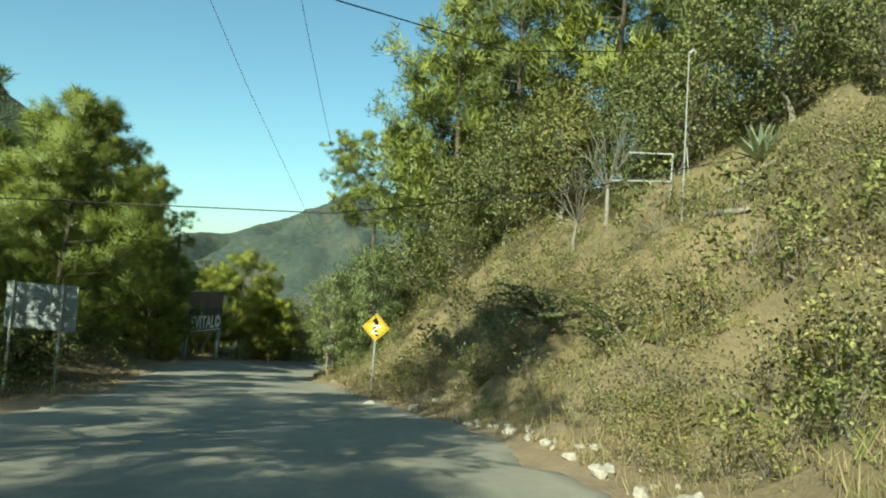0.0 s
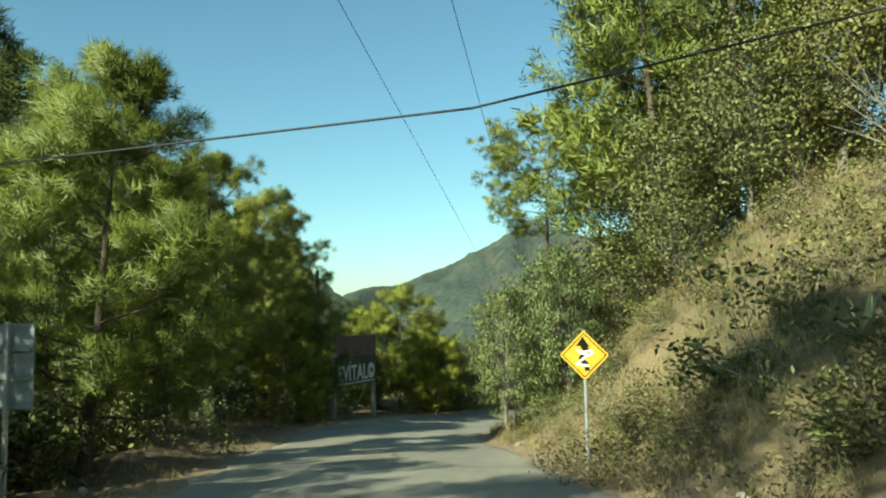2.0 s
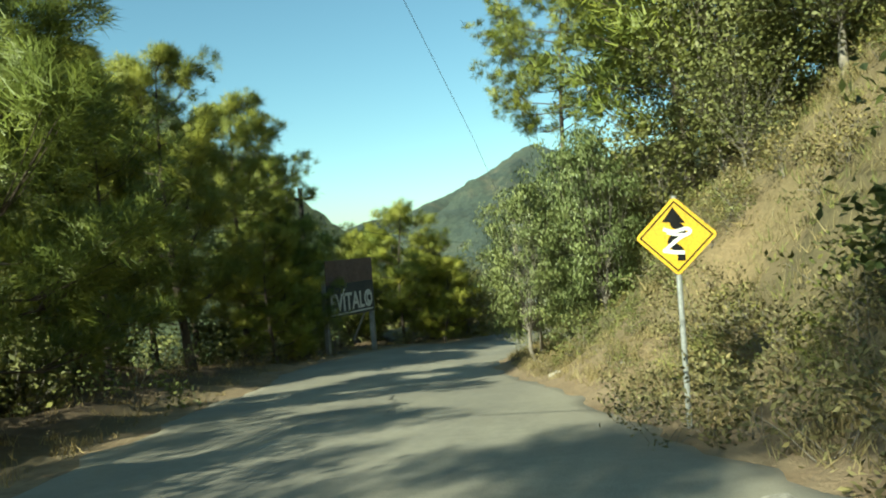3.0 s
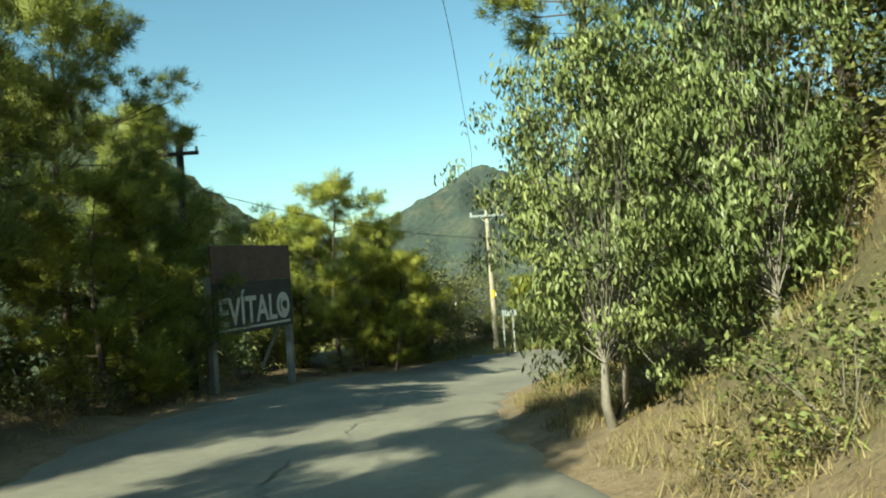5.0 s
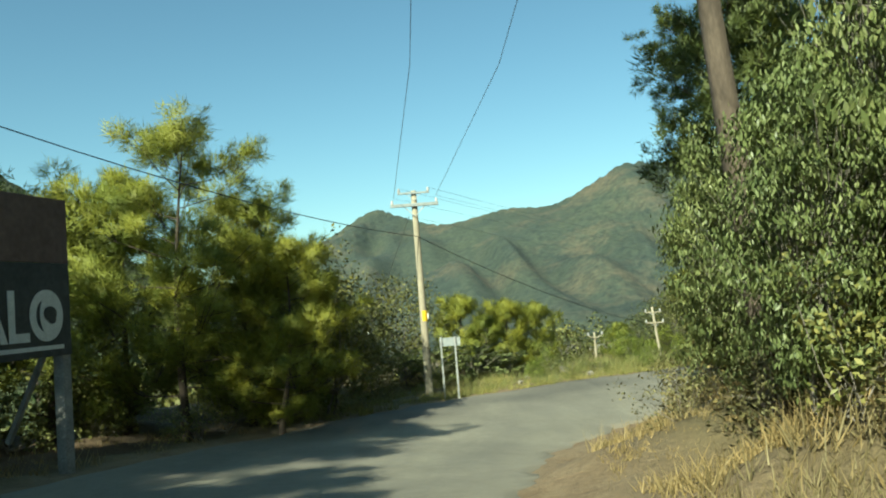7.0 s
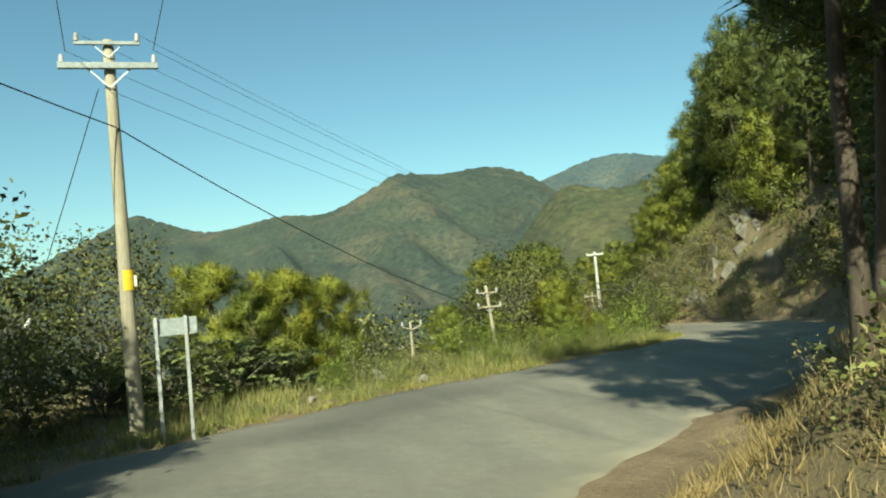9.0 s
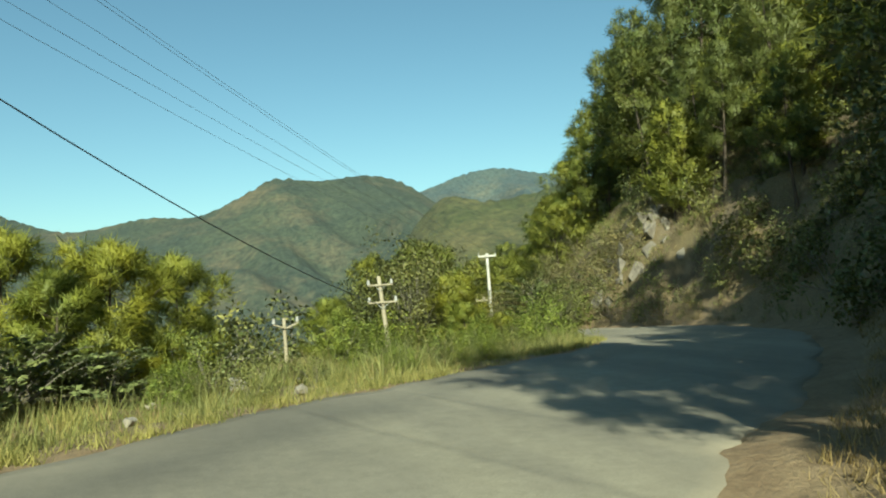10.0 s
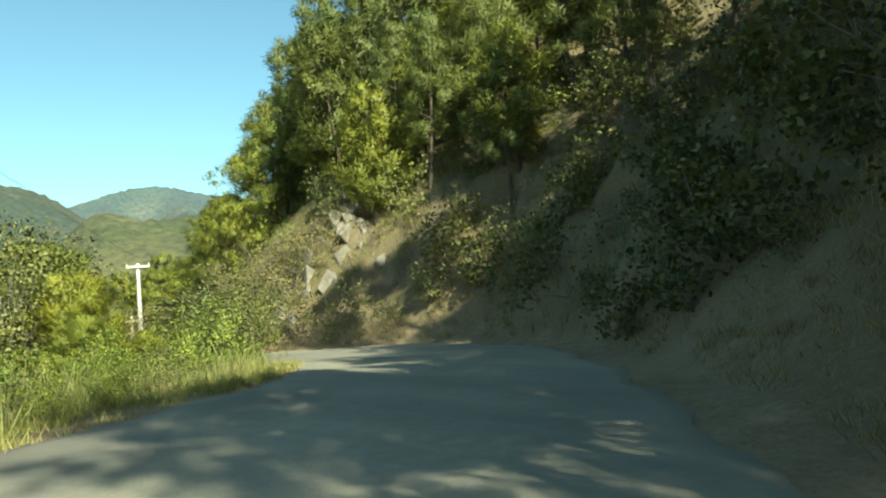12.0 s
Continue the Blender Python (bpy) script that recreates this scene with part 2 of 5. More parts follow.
# ---- mesh helpers ----


def mesh_from(name, verts, faces, mat, smooth=False, normals=None):
    """A mesh from arrays of corners and equal-sized faces; normals round off the clumps of a crown."""
    verts, faces = np.asarray(verts, np.float32), np.asarray(faces, np.int32)
    me = bpy.data.meshes.new(name)
    n = faces.shape[1]
    me.vertices.add(len(verts))
    me.vertices.foreach_set("co", verts.ravel())
    me.loops.add(faces.size)
    me.loops.foreach_set("vertex_index", faces.ravel())
    me.polygons.add(len(faces))
    me.polygons.foreach_set("loop_start", np.arange(0, faces.size, n, dtype=np.int32))
    me.polygons.foreach_set("use_smooth", np.full(len(faces), smooth))
    me.update(calc_edges=True)
    me.materials.append(mat)
    if normals is not None:
        me.polygons.foreach_set("use_smooth", np.ones(len(faces), bool))
        me.normals_split_custom_set_from_vertices([tuple(q) for q in normals.tolist()])
    return me


def child(name, me, parent, label=""):
    ob = new(name, me)
    ob.parent = parent
    return tagged(ob, label)


def part(name, bm, mat, parent, label="", smooth=False):
    me = bpy.data.meshes.new(name)
    bmesh.ops.recalc_face_normals(bm, faces=bm.faces)
    for f in bm.faces:
        f.smooth = smooth
    bm.to_mesh(me)
    bm.free()
    me.materials.append(mat)
    return child(name, me, parent, label)


def thing(name, at, label, category, group="", kind="", turn=0.0):
    ob = new(name)
    ob.matrix_basis = pose(*at, 0, 0, turn)
    return tagged(ob, label, category, group, kind)


def box(bm, size, at=(0, 0, 0), turn=(0, 0, 0), bevel=0.0):
    got = bmesh.ops.create_cube(bm, size=1.0)["verts"]
    bmesh.ops.transform(bm, matrix=pose(*at, *turn) @ Matrix.Diagonal((*size, 1)), verts=got)
    if bevel:
        edges = list({e for v in got for e in v.link_edges})
        bmesh.ops.bevel(bm, geom=edges, offset=bevel, segments=2, affect="EDGES", profile=0.5)
    return bm


def tubes(paths, sides=6):
    """Tapered tubes along paths of (point, radius); corners and quads."""
    vs, fs, base = [], [], 0
    for path in paths:
        pts = np.array([p for p, _ in path], float)
        rad = np.array([r for _, r in path], float)
        way = np.gradient(pts, axis=0)
        way /= np.maximum(np.linalg.norm(way, axis=1), 1e-9)[:, None]
        ref = np.where(np.abs(way[:, 2:3]) > 0.9, [[1.0, 0, 0]], [[0, 0, 1.0]])
        u = np.cross(way, ref)
        u /= np.linalg.norm(u, axis=1)[:, None]
        v = np.cross(way, u)
        a = np.arange(sides) * 2 * np.pi / sides
        ring = pts[:, None] + rad[:, None, None] * (np.cos(a)[None, :, None] * u[:, None] + np.sin(a)[None, :, None] * v[:, None])
        vs.append(ring.reshape(-1, 3))
        k, j = np.meshgrid(np.arange(len(pts) - 1), np.arange(sides), indexing="ij")
        j2 = (j + 1) % sides
        fs.append((base + np.stack([k * sides + j, k * sides + j2, (k + 1) * sides + j2, (k + 1) * sides + j], -1)).reshape(-1, 4))
        base += len(pts) * sides
    return np.concatenate(vs), np.concatenate(fs)


def tube_mesh(name, paths, mat, sides=6):
    v, f = tubes(paths, sides)
    return mesh_from(name, v, f, mat, True)


def unit(v):
    return v / np.maximum(np.linalg.norm(v, axis=-1, keepdims=True), 1e-9)


# ---- the road's line and the lie of the land ----
LINE = [(2.2, -60), (1.9, -30), (1.3, -12), (0.7, 0), (-0.6, 9), (-2.8, 18), (-5.1, 25), (-7.6, 31.8), (-9.5, 38.5), (-10.5, 45), (-10.4, 51),
        (-9.0, 57), (-6.3, 61.8), (-2.6, 65.3), (1.6, 68.0), (5.4, 70.6), (9.0, 73.6), (11.8, 77.4), (12.9, 82), (12.4, 88), (10.6, 95), (7.0, 103), (1, 113), (-8, 124)]


def smooth_line(points, per=12):
    p = np.array(points, float)
    p = np.vstack([2 * p[0] - p[1], p, 2 * p[-1] - p[-2]])
    out = []
    for a, b, c, d in zip(p[:-3], p[1:-2], p[2:-1], p[3:]):
        for t in np.arange(per) / per:
            out.append(0.5 * (2 * b + (c - a) * t + (2 * a - 5 * b + 4 * c - d) * t * t + (3 * b - a - 3 * c + d) * t ** 3))
    return np.array(out)


AXIS = smooth_line(LINE)
AXIS_WAY = unit(np.gradient(AXIS, axis=0))
AXIS_RIGHT = np.stack([AXIS_WAY[:, 1], -AXIS_WAY[:, 0]], -1)
AXIS_S = np.r_[0, np.cumsum(np.linalg.norm(np.diff(AXIS, axis=0), axis=1))]
S0 = AXIS_S[np.argmin(np.abs(AXIS[:, 1]))]
# distance along the road from its start at y = 0, and the road's height there
GRADE = [(-60, 6.9), (0, 1.78), (8.2, 1.16), (12.7, 0.68), (16.4, 0.22), (26.7, -0.84), (30.5, -1.22), (36.5, -1.92), (42.8, -2.46), (53.5, -3.55), (58, -4.0),
         (62.5, -4.28), (67, -4.48), (72, -4.55), (82, -4.62), (92, -4.85), (105, -5.3), (130, -6.5), (170, -9.0)]
BANK = [(-60, 0.0), (35, 0.0), (48, 0.03), (58, 0.05), (72, 0.05), (82, 0.02), (95, 0.0)]
HALF = [(-60, 3.9), (14, 3.8), (22, 3.5), (34, 3.5), (42, 3.7), (60, 3.7), (75, 3.4), (85, 3.0), (170, 3.0)]


def along(x, y):
    """For points of the plan: the distance along the road, and how far to the right of its middle."""
    x, y = np.asarray(x, float).ravel(), np.asarray(y, float).ravel()
    s, d = np.empty(len(x)), np.empty(len(x))
    for k in range(0, len(x), 20000):
        px, py = x[k:k + 20000, None] - AXIS[None, :, 0], y[k:k + 20000, None] - AXIS[None, :, 1]
        n = np.argmin(px * px + py * py, axis=1)
        r = np.arange(len(n))
        off = px[r, n] * AXIS_RIGHT[n, 0] + py[r, n] * AXIS_RIGHT[n, 1]
        far = np.sqrt(px[r, n] ** 2 + py[r, n] ** 2)
        d[k:k + 20000] = np.where(off >= 0, far, -far)
        s[k:k + 20000] = AXIS_S[n] - S0 + px[r, n] * AXIS_WAY[n, 0] + py[r, n] * AXIS_WAY[n, 1]
    return s, d


def table(s, rows):
    return np.interp(s, [r[0] for r in rows], [r[1] for r in rows])


def waves(x, y, size, seed):
    """Smooth random relief, about -1 to 1, from sines of mixed bearings."""
    rng = np.random.default_rng(seed)
    out = np.zeros_like(x)
    for k in range(7):
        a, p, f = rng.uniform(0, 6.283), rng.uniform(0, 6.283), rng.uniform(0.6, 1.9) * 6.283 / size
        out += np.sin(f * (x * np.cos(a) + y * np.sin(a)) + p) / 2.6
    return out


RISE = [(-60, 0.62), (0, 0.72), (24, 0.80), (40, 0.80), (60, 0.80), (78, 0.75), (92, 0.72), (110, 0.72), (170, 0.7)]
SHOULDER = [(-60, 0.9), (14, 0.9), (20, 0.3), (32, 0.35), (38, 1.3), (50, 1.3), (60, 0.9)]
CUT = [(-60, 0.0), (72, 0.0), (88, 3.5), (118, 4.0), (140, 0.0)]


def lie(x, y):
    """Ground height, and how much of it is bare dirt, forest litter and rock."""
    x, y = np.asarray(x, float), np.asarray(y, float)
    shape = x.shape
    x, y = x.ravel(), y.ravel()
    s, d = along(x, y)
    half, zc, bank = table(s, HALF), table(s, GRADE), table(s, BANK)
    z = zc - bank * np.clip(d, -half - 1, half + 1)
    right, left = np.maximum(d - half, 0), np.maximum(-d - half, 0)
    # cut bank and hill on the right
    flat = table(s, SHOULDER)
    e = np.maximum(right - flat, 0)
    up = 0.16 * np.minimum(right, flat) + table(s, RISE) * (e - 0.6 * (1 - np.exp(-e / 0.6)))
    up = up + table(s, CUT) * (1 - np.exp(-e / 2.2))
    up = np.where(up > 24, 24 + 0.45 * (up - 24), up)
    up = np.where(up > 60, 60 + 0.1 * (up - 60), up)
    up = up - 1.3 * np.clip(right - 40, 0, 90)
    rough = np.clip(right / 3, 0, 1)
    up = up + rough * (0.45 * waves(x, y, 6.0, 1) + 0.16 * waves(x, y, 1.7, 2)) + np.clip(right / 25, 0, 1) * 1.5 * waves(x, y, 30, 3)
    up = up + np.clip((s - 80) / 8, 0, 1) * np.clip(right - 0.8, 0, 1) * (0.30 * waves(x, y, 3.1, 15) + 0.14 * np.abs(waves(x, y, 1.3, 16)))
    # verge and fall on the left
    verge = np.interp(s, [0, 40, 62, 75, 100], [7.0, 6.0, 7.0, 7.5, 3.5])
    f = np.maximum(left - verge, 0)
    down = np.interp(s, [50, 64], [0.03, -0.055]) * np.minimum(left, verge) - 0.42 * f * f / (f + 3)
    down = np.maximum(down, -46 - 0.03 * left)
    down = down + np.clip(left / 2, 0, 1) * (0.10 * waves(x, y, 4.0, 4) + 0.05 * waves(x, y, 1.2, 5)) + np.clip(left / 30, 0, 1) * 2.0 * waves(x, y, 40, 6)
    # the hill ends where the valley opens beyond the second bend
    open_ = np.clip((y - 90) / 12, 0, 1) * np.clip(1 - (x - (-6.0 + 0.60 * (y - 60))) / 15, 0, 1)
    up = up * (1 - open_) + open_ * (-0.06 * np.clip(right - 2, 0, 40) - 0.5 * np.clip(right - 42, 0, 120))
    z = z + np.where(d > 0, up, down)
    z = z - 0.07 * (np.abs(d) < half - 0.12)
    edge = np.maximum(right, left)
    dirt = np.clip(1.25 - edge / np.where(d > 0, 1.9, 1.0), 0, 1)
    litter = np.clip((left - 0.7) / 1.5, 0, 1) * np.clip((62 - s) / 6, 0, 1) * np.clip((40 - left) / 10, 0, 1)
    rock = np.clip((right - 1.0) / 1.5, 0, 1) * np.clip((s - 84) / 8, 0, 1) * np.clip((12 - right) / 5, 0, 1) * np.clip(0.55 + 0.6 * waves(x, y, 5.0, 7), 0, 0.9)
    return tuple(a.reshape(shape) for a in (z, dirt, litter, rock))


def height(x, y):
    return float(lie(np.array([x]), np.array([y]))[0][0])


def spread(fine, step, far, growth=1.22):
    a, b = fine
    mid = np.arange(a, b + step / 2, step)
    lo, hi, w = [a], [b], step
    while lo[-1] > -far or hi[-1] < far:
        w *= growth
        lo.append(lo[-1] - w)
        hi.append(hi[-1] + w)
    return np.r_[lo[:0:-1], mid, hi[1:]]


def land():
    xs, ys = spread((-26, 34), 0.5, 4200), spread((-14, 104), 0.5, 4200)
    gx, gy = np.meshgrid(xs, ys, indexing="ij")
    z, dirt, litter, rock = lie(gx, gy)
    far = np.clip((np.hypot(gx, gy - 50) - 260) / 300, 0, 1)
    z = z * (1 - far) - 70 * far
    n = len(ys)
    i, j = np.meshgrid(np.arange(len(xs) - 1), np.arange(n - 1), indexing="ij")
    a = i * n + j
    f = np.stack([a, a + n, a + n + 1, a + 1], -1).reshape(-1, 4)
    me = mesh_from("ground", np.stack([gx, gy, z], -1).reshape(-1, 3), f, EARTH, True)
    for name, value in (("dirt", dirt), ("litter", litter), ("rock", rock)):
        me.attributes.new(name, "FLOAT", "POINT").data.foreach_set("value", value.ravel().astype(np.float32))
    tagged(new("ground", me), "dry grassy hillside earth with stones and leaf litter", "ground", kind="structure")


def roadway():
    n = len(AXIS)
    s = np.arange(AXIS_S[0], AXIS_S[-1], 0.4)
    cx, cy = np.interp(s, AXIS_S, AXIS[:, 0]), np.interp(s, AXIS_S, AXIS[:, 1])
    rx, ry = np.interp(s, AXIS_S, AXIS_RIGHT[:, 0]), np.interp(s, AXIS_S, AXIS_RIGHT[:, 1])
    st = s - S0
    half, zc, bank = table(st, HALF), table(st, GRADE), table(st, BANK)
    cols = np.array([-1, -0.98, -0.9, -0.6, -0.3, 0, 0.3, 0.6, 0.9, 0.98, 1])
    wob_l, wob_r = 0.10 * waves(st, st * 0, 2.3, 8) + 0.12 * waves(st, st * 0, 7, 9), 0.10 * waves(st, st * 0, 1.9, 10) + 0.15 * waves(st, st * 0, 6, 11)
    d = cols[None] * half[:, None]
    d = d + np.where(cols[None] < -0.8, wob_l[:, None], 0) + np.where(cols[None] > 0.8, wob_r[:, None], 0)
    x, y = cx[:, None] + d * rx[:, None], cy[:, None] + d * ry[:, None]
    z = zc[:, None] - bank[:, None] * d + 0.006 - 0.09 * (np.abs(cols) == 1)[None] + 0.012 * waves(x, y, 3.0, 12) * (np.abs(cols) < 0.95)[None]
    k, j = np.meshgrid(np.arange(len(s) - 1), np.arange(len(cols) - 1), indexing="ij")
    a = k * len(cols) + j
    f = np.stack([a, a + len(cols), a + len(cols) + 1, a + 1], -1).reshape(-1, 4)
    me = mesh_from("road", np.stack([x, y, z], -1).reshape(-1, 3), f, ASPHALT, True)
    dust = np.clip((np.abs(cols)[None] - 0.86) * 9, 0, 0.85) * (0.75 + 0.25 * waves(x, y, 2.0, 13))
    me.attributes.new("dust", "FLOAT", "POINT").data.foreach_set("value", np.clip(dust, 0, 1).ravel().astype(np.float32))
    fresh = np.clip((-cols[None] - 0.30) * 3.2, 0, 1) * np.interp(st, [50, 60, 78, 86], [0, 1, 1, 0])[:, None] * np.clip(0.8 + 0.35 * waves(x, y, 5.0, 14), 0, 1)
    me.attributes.new("fresh", "FLOAT", "POINT").data.foreach_set("value", fresh.ravel().astype(np.float32))
    road = tagged(new("road", me), "worn pale grey asphalt road with dusty broken edges", "road", kind="structure")
    # tar-filled cracks that wander along the middle
    for n, (s0, s1, off) in enumerate([(27, 38, 0.4), (40, 47, 1.0)]):
        q = np.arange(s0, s1, 0.25) + S0
        o = off + 0.18 * waves(q, q * 0, 2.5, 20 + n) + 0.06 * waves(q, q * 0, 0.7, 30 + n)
        w = 0.006 + 0.012 * np.abs(waves(q, q * 0, 1.1, 40 + n))
        ax, ay = np.interp(q, AXIS_S, AXIS[:, 0]), np.interp(q, AXIS_S, AXIS[:, 1])
        bx, by = np.interp(q, AXIS_S, AXIS_RIGHT[:, 0]), np.interp(q, AXIS_S, AXIS_RIGHT[:, 1])
        rows = []
        for side in (-1, 1):
            dd = o + side * w
            xx, yy = ax + dd * bx, ay + dd * by
            rows.append(np.stack([xx, yy, table(q - S0, GRADE) - table(q - S0, BANK) * dd + 0.024 + 0.012 * waves(xx, yy, 3.0, 12)], -1))
        k = np.arange(len(q) - 1)
        f = np.stack([k, k + len(q), k + len(q) + 1, k + 1], -1)
        child("crack", mesh_from("crack", np.concatenate(rows), f, CRACK), road, "dark tar-filled crack")


land()
roadway()

# ---- mountains ----


def mountain(name, crest, depth, foot, seed, mat, label, facing, gully=0.13):
    """A ridge: crest points (x, y, z) in order; its near face falls by gullied spurs to the foot."""
    p = smooth_line(crest, 16)
    n, m = len(p), 70
    u = np.linspace(0, 1, m)
    way = unit(np.gradient(p[:, :2], axis=0))
    near = np.tile(unit(np.array(facing, float)), (n, 1))
    run = np.r_[0, np.cumsum(np.linalg.norm(np.diff(p[:, :2], axis=0), axis=1))]
    verts = []
    for t in np.r_[u, ]:
        off = depth * t
        xy = p[:, :2] + near * off
        fall = (1 - (1 - t) ** 1.25)
        z = p[:, 2] + (foot - p[:, 2]) * fall
        relief = gully * (p[:, 2] - foot) * np.sin(np.pi * min(t * 1.05, 1)) ** 2.0
        z = z + relief * (0.9 * waves(run + 0.25 * off, off * 0.2, depth * 0.42, seed) + 0.45 * waves(run - 0.2 * off, off * 0.5, depth * 0.17, seed + 1))
        z = z + 0.006 * (p[:, 2] - foot) * waves(run, off * np.ones(n), depth * 0.03, seed + 2)
        verts.append(np.stack([xy[:, 0], xy[:, 1], z], -1))
    back = np.stack([p[:, 0] - near[:, 0] * depth, p[:, 1] - near[:, 1] * depth, np.full(n, foot)], -1)
    verts = np.concatenate([back] + verts)
    k, j = np.meshgrid(np.arange(m), np.arange(n - 1), indexing="ij")
    a = k * n + j
    f = np.stack([a, a + n, a + n + 1, a + 1], -1).reshape(-1, 4)
    tagged(new(name, mesh_from(name, verts, f, mat, True)), label, "mountain", kind="structure")


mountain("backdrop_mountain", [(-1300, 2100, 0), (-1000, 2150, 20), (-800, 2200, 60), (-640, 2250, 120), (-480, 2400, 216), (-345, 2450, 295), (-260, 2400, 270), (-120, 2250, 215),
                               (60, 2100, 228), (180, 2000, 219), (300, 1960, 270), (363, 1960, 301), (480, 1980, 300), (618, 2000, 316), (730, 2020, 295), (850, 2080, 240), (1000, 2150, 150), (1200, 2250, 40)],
         1250, -75, 50, MOUNTAIN_HAZE_GREEN, "green wooded mountain ridge with dry brown patches", (-0.1, -1))
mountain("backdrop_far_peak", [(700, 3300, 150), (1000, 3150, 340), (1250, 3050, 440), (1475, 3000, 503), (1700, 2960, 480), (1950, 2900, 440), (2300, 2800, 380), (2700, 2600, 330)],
         1300, -75, 60, MOUNTAIN_HAZE_BLUE, "distant mountain peak tinted blue-green for haze", (-0.4, -1))
mountain("backdrop_spur", [(120, 960, -90), (202, 936, -49), (255, 921, -8), (297, 908, 45), (350, 887, 104), (398, 865, 98), (440, 843, 102), (520, 800, 120), (640, 720, 140), (800, 600, 150)],
         520, -75, 70, SPUR_GREEN, "olive-green wooded spur of the mountain", (-0.35, -1), 0.10)
mountain("backdrop_ridge", [(-190, 20, 88), (-140, 60, 66), (-96, 98, 40), (-80, 110, 34), (-63, 120, 19), (-48, 128, 6), (-38, 132, -6), (-24, 136, -22)],
         42, -30, 80, SPUR_GREEN, "wooded ridge behind the pines", (0.6, -0.8), 0.05)

# ---- plants ----
RNG = np.random.default_rng(11)


def reseed(n):
    global RNG
    RNG = np.random.default_rng(n)


def blades(at, way, length, width, droop=0.0, facing=None):
    """One thin triangle for each needle or blade."""
    n = len(at)
    side = unit(np.cross(way, RNG.normal(size=(n, 3)))) * width[:, None] * 0.5
    if facing is not None:
        side = side * np.where((np.cross(side, way) * facing).sum(1) < 0, -1, 1)[:, None]
    tip = at + way * length[:, None]
    tip[:, 2] -= droop * length
    v = np.stack([at - side, at + side, tip], 1).reshape(-1, 3)
    return v, np.arange(3 * n).reshape(-1, 3)


def leaves(at, way, length, width, facing=None):
    """Folded four-cornered leaves."""
    n = len(at)
    side = unit(np.cross(way, RNG.normal(size=(n, 3))))
    if facing is not None:
        side = side * np.where((np.cross(side, way) * facing).sum(1) < 0, -1, 1)[:, None]
    up = np.cross(side, way)
    mid = at + way * (length * 0.45)[:, None] + up * (0.12 * length)[:, None]
    v = np.stack([at, mid + side * width[:, None] * 0.5, at + way * length[:, None], mid - side * width[:, None] * 0.5], 1).reshape(-1, 3)
    a = np.arange(n) * 4
    return v, np.concatenate([np.stack([a, a + 1, a + 2], -1), np.stack([a, a + 2, a + 3], -1)])


def plant(name, label, category, group, wood, wood_paths, crown_mesh, crown_name="crown", sides=6):
    root = thing(name, (0, 0, 0), label, category, group)
    v1, f1 = tubes(wood_paths[:1], sides + 1)
    v2, f2 = tubes(wood_paths[1:], 3)
    child("trunk", mesh_from("trunk", np.concatenate([v1, v2]), np.concatenate([f1, f2 + len(v1)]), wood, True), root)
    child(crown_name, crown_mesh, root)
    return root


